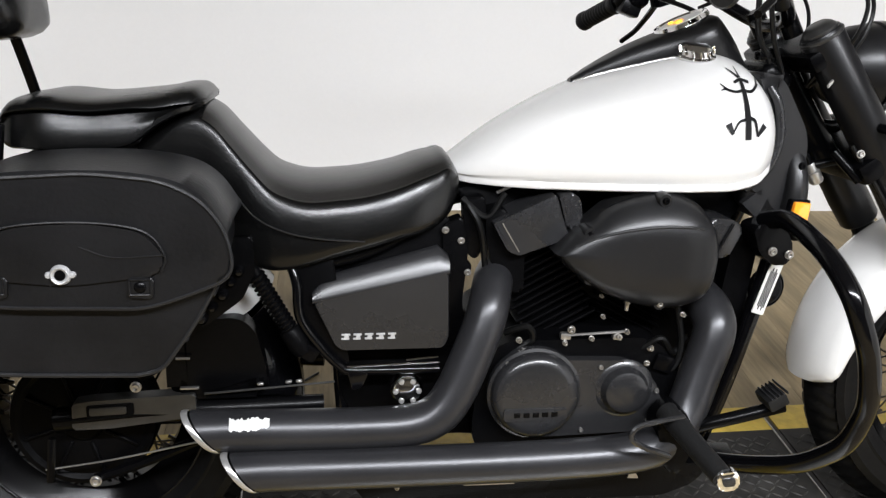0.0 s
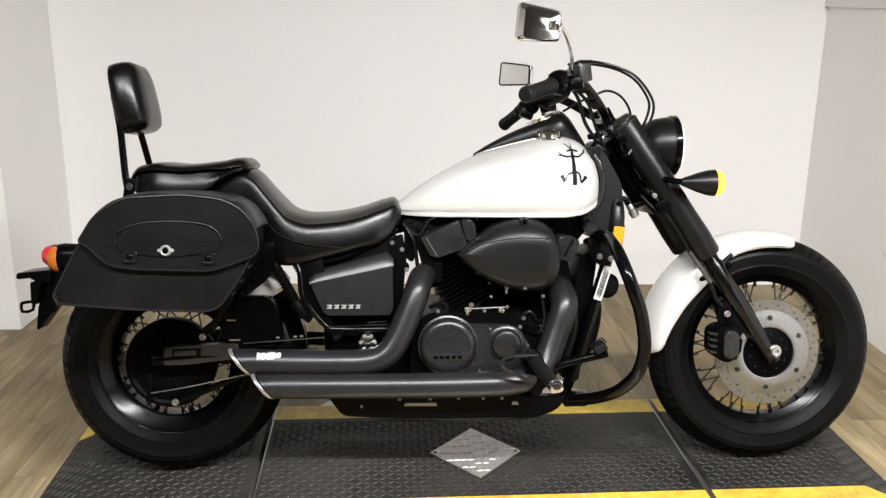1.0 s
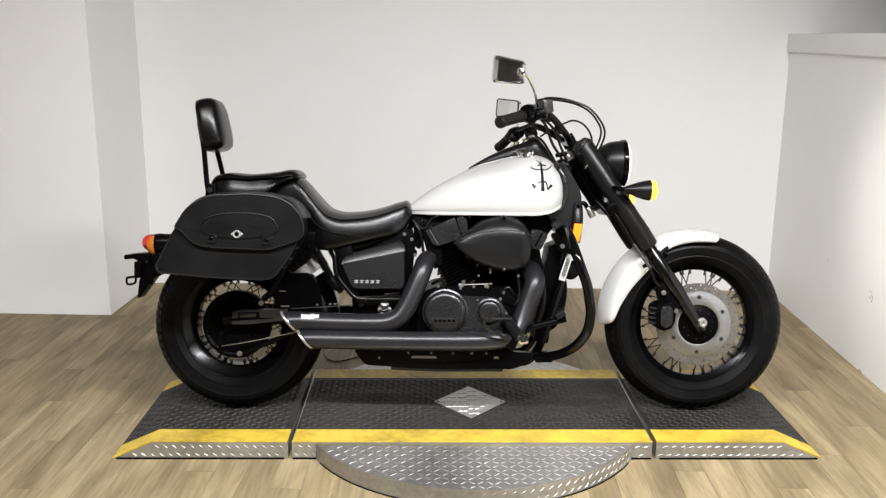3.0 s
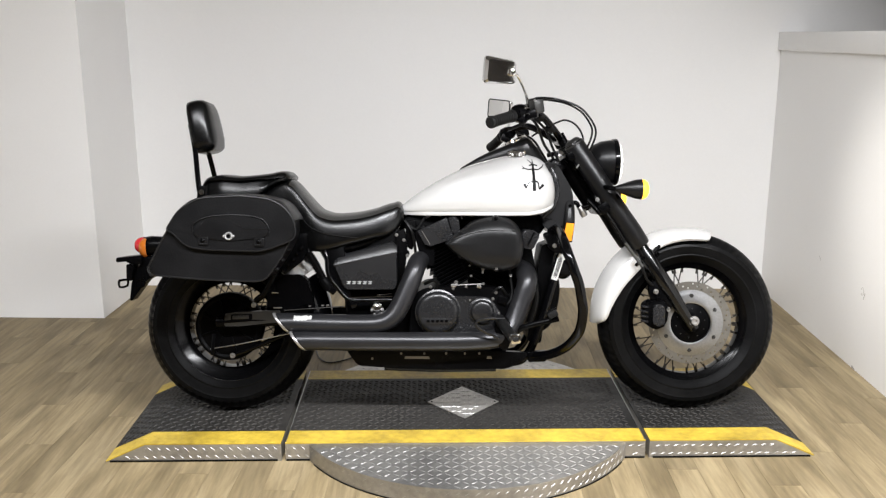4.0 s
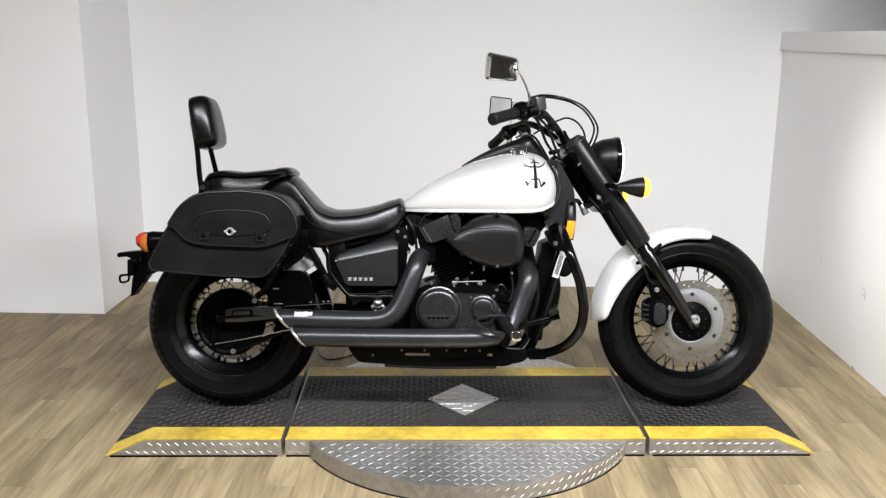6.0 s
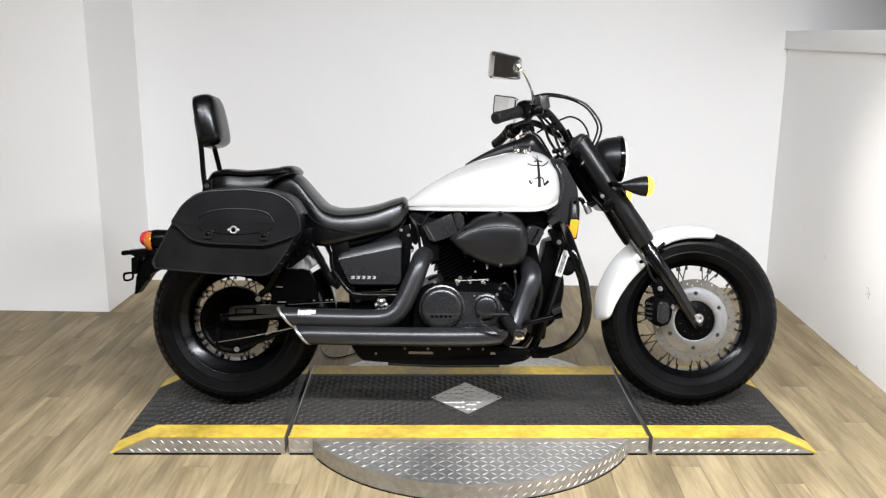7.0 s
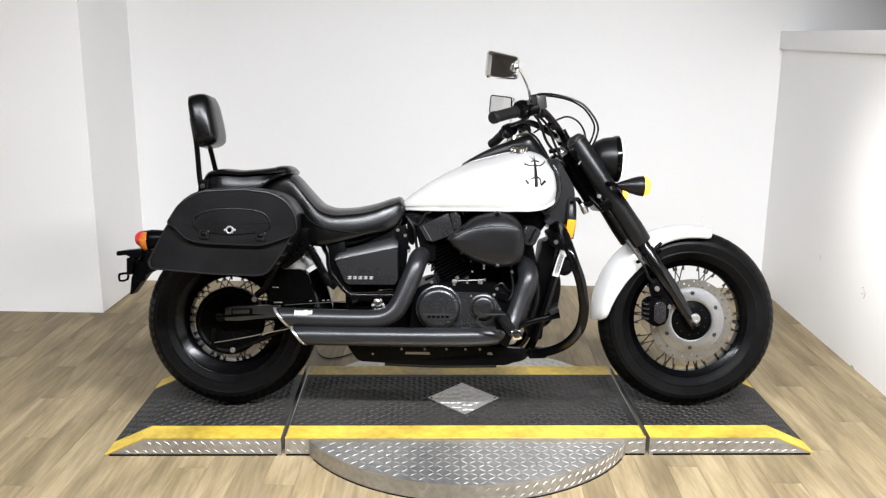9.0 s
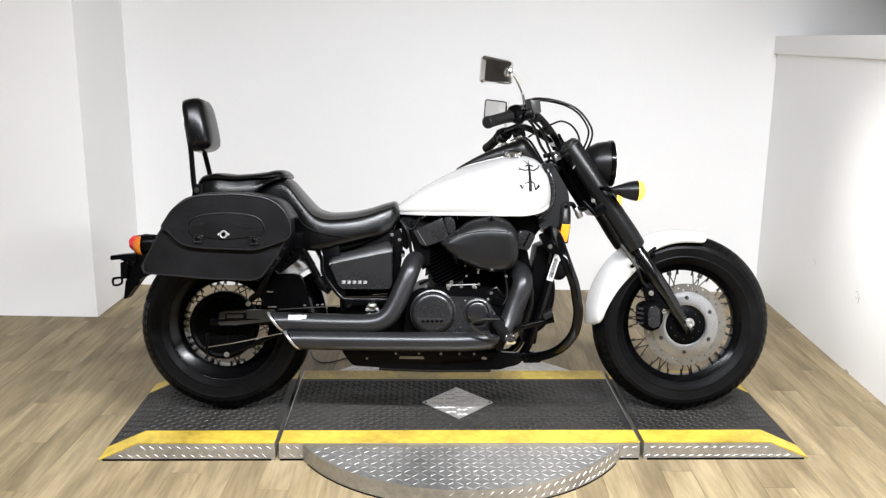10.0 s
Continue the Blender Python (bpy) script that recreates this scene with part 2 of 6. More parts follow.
def prism(bm, outline, y0, y1, bevel=0.0, seg=2, axis="y", both=False):
    """A plate with an outline in x and z, from y0 (its outer face) to y1. Bevels the outer rim."""
    a = [bm.verts.new((x, y0, z)) for x, z in outline]
    b = [bm.verts.new((x, y1, z)) for x, z in outline]
    f = bm.faces.new(a)
    g = bm.faces.new(b[::-1])
    n = len(a)
    for i in range(n):
        bm.faces.new((a[i], b[i], b[(i + 1) % n], a[(i + 1) % n]))
    if bevel:
        es = list(f.edges) + (list(g.edges) if both else [])
        bmesh.ops.bevel(bm, geom=es, offset=bevel, segments=seg, affect="EDGES", profile=0.6)
    return bm


def rod(bm, a, b, r, seg=10, r1=None):
    a, b = Vector(a), Vector(b)
    return tube(bm, [a, b], r, seg, 1, r1)


def bolt(bm, at, r=0.006, h=0.006, axis=(0, -1, 0)):
    """A hexagon-socket bolt head with a washer."""
    return lathe(bm, [(0, h * 0.45), (r * 0.5, h * 0.45), (r * 0.55, h), (r * 0.9, h), (r, h * 0.75), (r, h * 0.2), (r * 1.35, h * 0.2), (r * 1.35, 0)], at, axis, 12)


def B():
    return bmesh.new()


def rounded(pts, r=0.02, n=4):
    """An outline with its corners rounded."""
    out = []
    m = len(pts)
    for i in range(m):
        p, a, b = Vector(pts[i]), Vector(pts[i - 1]), Vector(pts[(i + 1) % m])
        u, v = (a - p), (b - p)
        d = min(r, u.length * 0.45, v.length * 0.45)
        s, e = p + u.normalized() * d, p + v.normalized() * d
        for k in range(n + 1):
            t = k / n
            out.append(tuple((1 - t) ** 2 * s + 2 * t * (1 - t) * p + t * t * e))
    return out


# ---- the room ----
PILLAR_X, PILLAR_Y, BACK_Y, PART_X = -0.982, 1.21, 1.838, 2.5275
ROOM_TURN = pose(0, 0, 0, 0, 0, -2.5)  # the room stands slightly out of square with the platform
ROOM = (-4.2, 5.2, -7.5)  # left, right, front


def slab(name, lo, hi, material, label, category="", bevel=0.0):
    bm = box(B(), [(a + b) / 2 for a, b in zip(lo, hi)], [b - a for a, b in zip(lo, hi)], bevel=bevel)
    ob = part(name, bm, material, None, label, kind="structure", category=category)
    ob.matrix_world = ROOM_TURN
    return ob


floor = slab("floor", (ROOM[0], ROOM[2], -0.12), (ROOM[1], BACK_Y, -0.004), PLANK, "grey-brown wood-look vinyl plank floor", "floor")
slab("wall_north", (PILLAR_X, BACK_Y, -0.12), (ROOM[1], BACK_Y + 0.12, CEILING), WALL, "plain white painted wall behind the motorcycle", "wall")
slab("wall_pillar", (ROOM[0], PILLAR_Y, 0), (PILLAR_X, BACK_Y + 0.12, CEILING), WALL, "white painted boxed-out wall section", "wall")
slab("wall_west", (ROOM[0] - 0.12, ROOM[2], -0.12), (ROOM[0], BACK_Y + 0.12, CEILING), WALL, "plain white painted side wall", "wall")
# These two walls are unseen; their dark colour carries the room's dimness.
slab("wall_east", (ROOM[1], ROOM[2], -0.12), (ROOM[1] + 0.12, BACK_Y + 0.12, CEILING), SHOP, "brown-grey far side wall out of view, darkened for the dim room", "wall")
slab("wall_south", (ROOM[0] - 0.12, ROOM[2] - 0.12, -0.12), (ROOM[1] + 0.12, ROOM[2], CEILING), SHOP, "brown-grey wall out of view, darkened for the dim room", "wall")
slab("ceiling", (ROOM[0] - 0.12, ROOM[2] - 0.12, CEILING), (ROOM[1] + 0.12, BACK_Y + 0.12, CEILING + 0.1), CEIL, "grey ceiling out of view, darkened to cut bounce light", "ceiling")
PARTITION = slab("wall_partition", (PART_X, -2.4, 0), (PART_X + 0.1, BACK_Y - 0.001, 1.326), WALL, "low white painted partition wall with scuff marks", "wall")
for y, z, w, h in ((0.566, 0.335, 0.004, 0.03), (0.594, 0.004, 0.03, 0.010)):
    part("scuff_mark", box(B(), (PART_X - 0.0006, y, z), (0.001, w, h), (14, 0, 0)), SCUFF, PARTITION)
part("scuff_mark", tube(B(), [(PART_X, 0.588 + 0.013 * math.cos(a), 0.350 + 0.016 * math.sin(a)) for a in np.linspace(0.4, 5.6, 9)], 0.0011, 6, 3), SCUFF, PARTITION)
part("scuff_mark", tube(B(), [(PART_X, 1.068, 0.386), (PART_X, 1.055, 0.380), (PART_X, 1.045, 0.370)], 0.0011, 6, 3), SCUFF, PARTITION)
# Added out of view: blocks lamp light so the wall beyond the slot darkens.
slab("wall_bulkhead", (PART_X, -2.4, 1.99), (PART_X + 0.1, BACK_Y - 0.001, CEILING - 0.001), WALL, "unseen white wall added to shade the wall beyond the slot", "wall")
slab("trim", (PART_X - 0.018, -2.42, 1.326), (PART_X + 0.12, BACK_Y - 0.002, 1.420), TRIM, "white wooden cap board on the partition", "trim", 0.004)
for x, y, w, d, watts in LIGHT_PANELS:
    lamp = new("ceiling_light")
    lamp.location = (x, y, CEILING)
    tagged(lamp, "white fluorescent ceiling batten light, switched on", "ceiling light", "ceiling lights")
    part("diffuser", box(B(), (0, 0, -0.03), (w - 0.04, d - 0.04, 0.02)), DIFFUSER, lamp)
    fr = B()
    for sx, sy, lx, ly in ((0, d / 2, w, 0.03), (0, -d / 2, w, 0.03), (w / 2, 0, 0.03, d - 0.03), (-w / 2, 0, 0.03, d - 0.03)):
        box(fr, (sx, sy, -0.025), (lx, ly, 0.05))
    part("frame", fr, TRIM, lamp)
    data = bpy.data.lights.new("panel_light", "AREA")
    data.shape, data.size, data.size_y, data.energy, data.color = "RECTANGLE", w, d, watts, (0.92, 0.945, 1.0)
    new("panel_light", data).matrix_world = pose(x, y, CEILING - 0.07)

# ---- the display platform ----
H, CX, SEAM, HALF = 0.064, 0.842, 0.617, 0.33
STRIPE = 0.092
DISC_C, DISC_R = (0.848, -0.035), 0.612


def lugs(bm, spots, length=0.021, width=0.006, height=0.0022):
    """Raised lozenge bars of tread plate: (place, direction along, normal)."""
    for p, d, nrm in spots:
        p, d, nrm = Vector(p), Vector(d).normalized(), Vector(nrm)
        s = nrm.cross(d)
        base = [p + d * length / 2, p + s * width / 2, p - d * length / 2, p - s * width / 2]
        a = [bm.verts.new(q) for q in base]
        t1, t2 = bm.verts.new(p + d * length * 0.24 + nrm * height), bm.verts.new(p - d * length * 0.24 + nrm * height)
        for f in ((a[0], a[1], t1), (a[1], a[2], t2), (a[1], t2, t1), (a[2], a[3], t2), (a[3], a[0], t1), (a[3], t1, t2)):
            bm.faces.new(f)
    return bm


def top_spots(x0, x1, y0, y1, z, pitch=0.0215, test=None):
    out = []
    for i in range(int((x1 - x0) / pitch)):
        for j in range(int((y1 - y0) / pitch)):
            x, y = x0 + (i + 0.5) * pitch, y0 + (j + 0.5) * pitch
            zz = z(x) if callable(z) else z
            if test is None or test(x, y):
                out.append(((x, y, zz), (1, 0.8, 0) if (i + j) % 2 else (1, -0.8, 0), (0, 0, 1)))
    return out


def laid_on(spots, z):
    """The same bars, turned to lie on a ramp whose height is z(x)."""
    out = []
    for (x, y, h), d, _ in spots:
        g = (z(x + 0.002) - z(x - 0.002)) / 0.004
        n = Vector((-g, 0, 1)).normalized()
        out.append(((x, y, h), (d[0], d[1], g * d[0]), n))
    return out


def deck(x0, x1, tip=None):
    """One section of the platform. tip: where its ramp meets the floor."""
    ob = new("platform_section")
    lo, hi = x0, x1
    if tip is None:
        prof = [(x0, 0.0), (x0, H), (x1, H), (x1, 0.0)]
        lug_z = H
    else:
        slope = tip + (0.135 if tip < x0 else -0.135)
        near, far = (x1, tip) if tip < x0 else (x0, tip)
        prof = [(near, 0.0), (near, H), (slope, H), (far, 0.004), (far, 0.0)]
        lug_z = lambda x: float(np.interp(x, sorted((far, slope)), (0.004, H) if far < slope else (H, 0.004)))
        lo, hi = min(near, far), max(near, far)
    part("body", prism(B(), prof, -HALF, HALF), ALU, ob, "worn diamond-pattern aluminium side plates")
    # Dark strip added for the shadow line between side plate and floor.
    part("rubber_foot", box(B(), ((lo + hi) / 2, 0, 0.0036), (hi - lo - (0.004 if tip is None else 0.026), 2 * HALF + 0.004, 0.007)), RUBBER, ob, "black strip standing in for the shadow line at the foot")
    # the coated top and the two painted stripes lie on the body as thin sheets that follow its profile
    line = prof[1:3] if tip is None else prof[1:4]

    def sheet(name, y0, y1, material, label, up):
        bm = B()
        rows = [[bm.verts.new((x, y, z + up)) for y in (y0, y1)] for x, z in line]
        low = [[bm.verts.new((x, y, z - 0.001)) for y in (y0, y1)] for x, z in line]
        for a, b in zip(rows, rows[1:]):
            bm.faces.new((a[0], b[0], b[1], a[1]))
        for k in (0, 1):
            for i in range(len(line) - 1):
                bm.faces.new((rows[i][k], rows[i + 1][k], low[i + 1][k], low[i][k]))
        for i in (0, len(line) - 1):
            bm.faces.new((rows[i][0], rows[i][1], low[i][1], low[i][0]))
        return part(name, bm, material, ob, label)

    sheet("deck_coating", -HALF + STRIPE, HALF - STRIPE, PADBLACK, "worn black non-slip tread coating", 0.0035)
    sheet("painted_stripe", -HALF - 0.001, -HALF + STRIPE, YELLOW, "yellow painted edge stripe", 0.0035)
    sheet("painted_stripe", HALF - STRIPE, HALF + 0.001, YELLOW, "yellow painted edge stripe", 0.0035)
    for ex in ((x0, x1) if tip is None else ()):
        inn = 0.004 if ex == lo else -0.004
        part("edge_angle", box(B(), (ex + inn / 2, 0, H + 0.0022), (0.0028, 2 * HALF - 0.01, 0.006)), STEEL, ob, "worn bright metal edge")
    z = lug_z if callable(lug_z) else (lambda x: H)
    inside = lambda x, y: not (abs(x - 0.846) / 0.14 + abs(y) / 0.153 < 1 and tip is None)
    part("tread_pattern", lugs(B(), laid_on(top_spots(lo + 0.01, hi - 0.01, -HALF + STRIPE + 0.004, HALF - STRIPE, lambda x: z(x) + 0.0034, test=inside), z), 0.025, 0.0056, 0.0026), PADLUG, ob, kind="stuff")
    spots = [s for y0 in (-HALF + 0.004, HALF - STRIPE + 0.004) for s in top_spots(lo + 0.01, hi - 0.01, y0, y0 + STRIPE - 0.004, lambda x: z(x) + 0.0030)]
    part("stripe_tread", lugs(B(), laid_on(spots, z), 0.022, 0.0042, 0.0008), YELLOW, ob, kind="stuff")
    # bright bars on the side plate towards the room
    side = []
    for i in range(int((hi - lo) / 0.03)):
        for j in range(2):
            x, zz = lo + (i + 0.5 + 0.5 * (j % 2)) * 0.03, 0.017 + 0.03 * j
            if zz < z(x) - 0.012 and x < hi - 0.012:
                if tip is None and abs(x - DISC_C[0]) < 0.54:
                    continue
                side.append(((x, -HALF - 0.0002, zz), (1, 0, -0.8 if x < CX else 0.35), (0, -1, 0)))
    part("side_tread", lugs(B(), side, 0.022, 0.0027, 0.0009), ALUBRIGHT, ob, kind="stuff")
    return ob


GAP = 0.007
tagged(deck(CX - SEAM + GAP, CX + SEAM - GAP), "black tread-coated middle platform section with yellow edge stripes", "platform", "platform sections")
tagged(deck(CX - SEAM - 0.02, CX - SEAM - GAP, -0.372), "black tread-coated ramp section with yellow edge stripes", "platform", "platform sections")
tagged(deck(CX + SEAM + GAP, CX + SEAM + 0.02, 2.033), "black tread-coated ramp section with yellow edge stripes", "platform", "platform sections")

inlay = new("platform_inlay")
inlay.location = (0.846, 0, H + 0.0036)
tagged(inlay, "diamond-shaped bare aluminium tread plate inlay", "inlay plate")
bm = B()
vs = [(0.1335, 0), (0, 0.147), (-0.1335, 0), (0, -0.147)]
a, b = [bm.verts.new((x, y, 0.002)) for x, y in vs], [bm.verts.new((x, y, -0.0015)) for x, y in vs]
bm.faces.new(a)
bm.faces.new(b[::-1])
for i in range(4):
    bm.faces.new((a[i], a[(i + 1) % 4], b[(i + 1) % 4], b[i]))
part("plate", bm, ALU, inlay)
part("tread_pattern", lugs(B(), [(p, (1, 0.1, 0) if k % 2 else (0.1, 1, 0), n) for k, (p, d, n) in enumerate(top_spots(-0.13, 0.13, -0.14, 0.14, 0.002, 0.0205, lambda x, y: abs(x) / 0.1335 + abs(y) / 0.147 < 0.93))], 0.0205, 0.0040, 0.0015), ALUBRIGHT, inlay, kind="stuff")
for sx in (-0.118, 0.118):
    part("screw", bolt(B(), (sx, 0, 0.002), 0.003, 0.002, (0, 0, 1)), SATIN, inlay)

turntable = new("turntable")
turntable.location = (*DISC_C, 0)
tagged(turntable, "round aluminium tread-plate turntable under the platform", "turntable")
bm = B()
DH = H - 0.004


def arc_plate(bm, sign):
    """A circle's segment past the platform's edge, as a solid."""
    edge = (sign * HALF - DISC_C[1]) + sign * 0.003
    half = math.sqrt(DISC_R**2 - edge**2)
    a0 = math.atan2(edge, half)
    pts = [(half, edge)] + [(DISC_R * math.cos(t), DISC_R * math.sin(t)) for t in np.linspace(a0, sign * math.pi - a0, 73)[1:-1]] + [(-half, edge)]
    a, b = [bm.verts.new((x, y, DH)) for x, y in pts], [bm.verts.new((x, y, 0.0)) for x, y in pts]
    bm.faces.new(a)
    bm.faces.new(b[::-1])
    for i in range(len(pts)):
        j = (i + 1) % len(pts)
        bm.faces.new((a[i], a[j], b[j], b[i]))
    return bm


part("disc_plate", arc_plate(B(), -1), ALU, turntable, "scuffed aluminium tread plate", angle=20)
part("disc_plate", arc_plate(B(), 1), ALU, turntable, "scuffed aluminium tread plate", angle=20)
# Same dark strip round the disc's foot, in place of its contact shadow.
bm = B()
ts = np.linspace(-math.pi * 0.82, -math.pi * 0.18, 60)
loft(bm, [[(r * math.cos(t), r * math.sin(t), z) for r, z in ((DISC_R - 0.02, 0.0004), (DISC_R + 0.002, 0.0004), (DISC_R + 0.002, 0.005), (DISC_R - 0.02, 0.005))] for t in ts])
part("rubber_foot", bm, RUBBER, turntable, "black strip standing in for the shadow line at the foot")
near_test = lambda x, y: math.hypot(x, y) < DISC_R - 0.012 and (y < -HALF - DISC_C[1] - 0.012 or y > HALF - DISC_C[1] + 0.012)
part("tread_pattern", lugs(B(), top_spots(-0.6, 0.6, -0.61, 0.61, DH, 0.027, near_test), 0.029, 0.0040, 0.0016), ALUBRIGHT, turntable, kind="stuff")
rim = []
for k in range(60):
    for j in range(2):
        t = -math.pi * (0.02 + 0.96 * (k + 0.5 * j) / 60)
        d = Vector((math.cos(t), math.sin(t), 0))
        if d.y * DISC_R < -HALF - DISC_C[1] - 0.01:
            rim.append((d * (DISC_R - 0.0004) + Vector((0, 0, 0.016 + 0.028 * j)), Vector((-math.sin(t), math.cos(t), 0)) + Vector((0, 0, 0.75)), d))
part("rim_tread", lugs(B(), rim, 0.025, 0.0028, 0.0012), ALUBRIGHT, turntable, kind="stuff")

# ---- the motorcycle: x ahead, right side towards -y, z up from the tyres' contact ----
LEAN = 10.0
bike = new("motorcycle")
bike.matrix_world = pose(0.004, -0.034, H + 0.0050, -LEAN, 0, -0.9)
tagged(bike, "white and black cruiser motorcycle with a leather saddlebag, leaning", "motorcycle")
RW, FW = Vector((0.000, -0.004, 0.310)), Vector((1.652, 0, 0.322))


def tyre(bm, R, r, half, seg=360):
    """A tyre with a rounded tread cut by slanted grooves."""
    d = R - r
    prof = [(r, -half * 0.62), (r + 0.012, -half * 0.8), (r + d * 0.22, -half * 0.93), (r + d * 0.24, -half * 0.965), (r + d * 0.27, -half * 0.965), (r + d * 0.29, -half * 0.95), (r + d * 0.42, -half * 0.99), (r + d * 0.52, -half * 0.995), (r + d * 0.55, -half * 1.01), (r + d * 0.58, -half * 0.99), (r + d * 0.68, -half * 0.93)]
    tread = [(R - 0.034, -half * 0.80), (R - 0.026, -half * 0.70), (R - 0.018, -half * 0.59), (R - 0.010, -half * 0.43), (R - 0.005, -half * 0.29), (R, 0)]
    full = prof + tread + [(a, -b) for a, b in (prof + tread)[-2::-1]]
    rings = []
    for k in range(seg):
        a = 2 * math.pi * k / seg
        ring = []
        for i, (q, y) in enumerate(full):
            slant = i if y < 0 else len(full) - 1 - i
            cut = len(prof) <= slant <= len(full) - len(prof) - 1 and abs(y) > half * 0.2 and (k + slant) % 6 == 0
            g = 0.0045 if cut else 0.0
            ring.append(bm.verts.new(((q - g) * math.cos(a), y * (1 - g * 6), (q - g) * math.sin(a))))
        rings.append(ring)
    for k in range(seg):
        a, b = rings[k], rings[(k + 1) % seg]
        for i in range(len(full) - 1):
            bm.faces.new((a[i], a[i + 1], b[i + 1], b[i]))
    return bm


def wheel(name, centre, R, rim_r, half, hub_r, spokes, label, well=0.027):
    lip = rim_r - well
    prof = [(rim_r + 0.012, -half), (rim_r + 0.014, -half + 0.004), (rim_r + 0.004, -half + 0.01), (rim_r - 0.002, -half * 0.85), (lip + 0.008, -half * 0.6), (lip, -half * 0.4), (lip, half * 0.4), (lip + 0.008, half * 0.6), (rim_r - 0.002, half * 0.85), (rim_r + 0.004, half - 0.01), (rim_r + 0.014, half - 0.004), (rim_r + 0.012, half), (rim_r + 0.006, half), (rim_r - 0.004, half - 0.008), (lip - 0.006, half * 0.5), (lip - 0.008, 0), (lip - 0.006, -half * 0.5), (rim_r - 0.004, -half + 0.008), (rim_r + 0.006, -half)]
    w = part(name, lathe(B(), prof, (0, 0, 0), seg=96, closed=True), RIM, bike, label, angle=22)
    w.location = centre
    part("rim_lip", lathe(B(), [(rim_r + 0.009 + 0.0035 * math.cos(t), -half - 0.001 + 0.0035 * math.sin(t)) for t in (2 * math.pi * k / 10 for k in range(10))], (0, 0, 0), seg=96, closed=True), GLOSS, w)
    part("tyre", tyre(B(), R, rim_r + 0.002, half + 0.024), RUBBER, w, "black rubber tyre with slanted tread grooves", angle=28)
    for k in range(spokes):
        side, cross = (-1 if k % 2 else 1), (1 if (k // 2) % 2 else -1)
        a = 2 * math.pi * (k + 0.5 * cross) / spokes - cross * 0.02
        hub_a = a + cross * 1.05
        bm = rod(B(), (hub_r * math.cos(hub_a), side * half * 0.55, hub_r * math.sin(hub_a)), ((lip - 0.002) * math.cos(a), side * half * 0.12, (lip - 0.002) * math.sin(a)), 0.0021, 6)
        end = Vector(((lip - 0.004) * math.cos(a), side * half * 0.12, (lip - 0.004) * math.sin(a)))
        inn = end * 0.9
        rod(bm, inn, end, 0.0034, 6)
        part("spoke", bm, SPOKE, w)
    return w


front = wheel("front_wheel", FW, 0.322, 0.213, 0.037, 0.05, 40, "gloss black wire-spoked front wheel", 0.014)
rear = wheel("rear_wheel", RW, 0.310, 0.190, 0.056, 0.075, 40, "gloss black wire-spoked rear wheel", 0.030)
part("hub", lathe(B(), [(0.012, -0.06), (0.03, -0.058), (0.05, -0.05), (0.056, -0.045), (0.05, -0.035), (0.03, -0.02), (0.03, 0.02), (0.055, 0.035), (0.055, 0.045), (0.012, 0.06)]), SATIN, front)
part("hub", lathe(B(), [(0.012, -0.075), (0.05, -0.07), (0.08, -0.045), (0.08, 0.05), (0.05, 0.075), (0.012, 0.085)]), SATIN, rear)
# rear drum brake
part("brake_drum", lathe(B(), [(0.0, -0.092), (0.03, -0.092), (0.036, -0.086), (0.08, -0.084), (0.100, -0.080), (0.108, -0.085), (0.117, -0.083), (0.121, -0.072), (0.121, -0.03), (0.0, -0.03)], seg=64), MATTE, rear, "matte black rear drum brake plate")
for k in range(8):
    a = k * math.pi / 4 + 0.3
    part("drum_rib", box(B(), (0.07 * math.cos(a), -0.0865, 0.07 * math.sin(a)), (0.06, 0.006, 0.006), (0, -math.degrees(a), 0), 0.0015, 1), MATTE, rear)


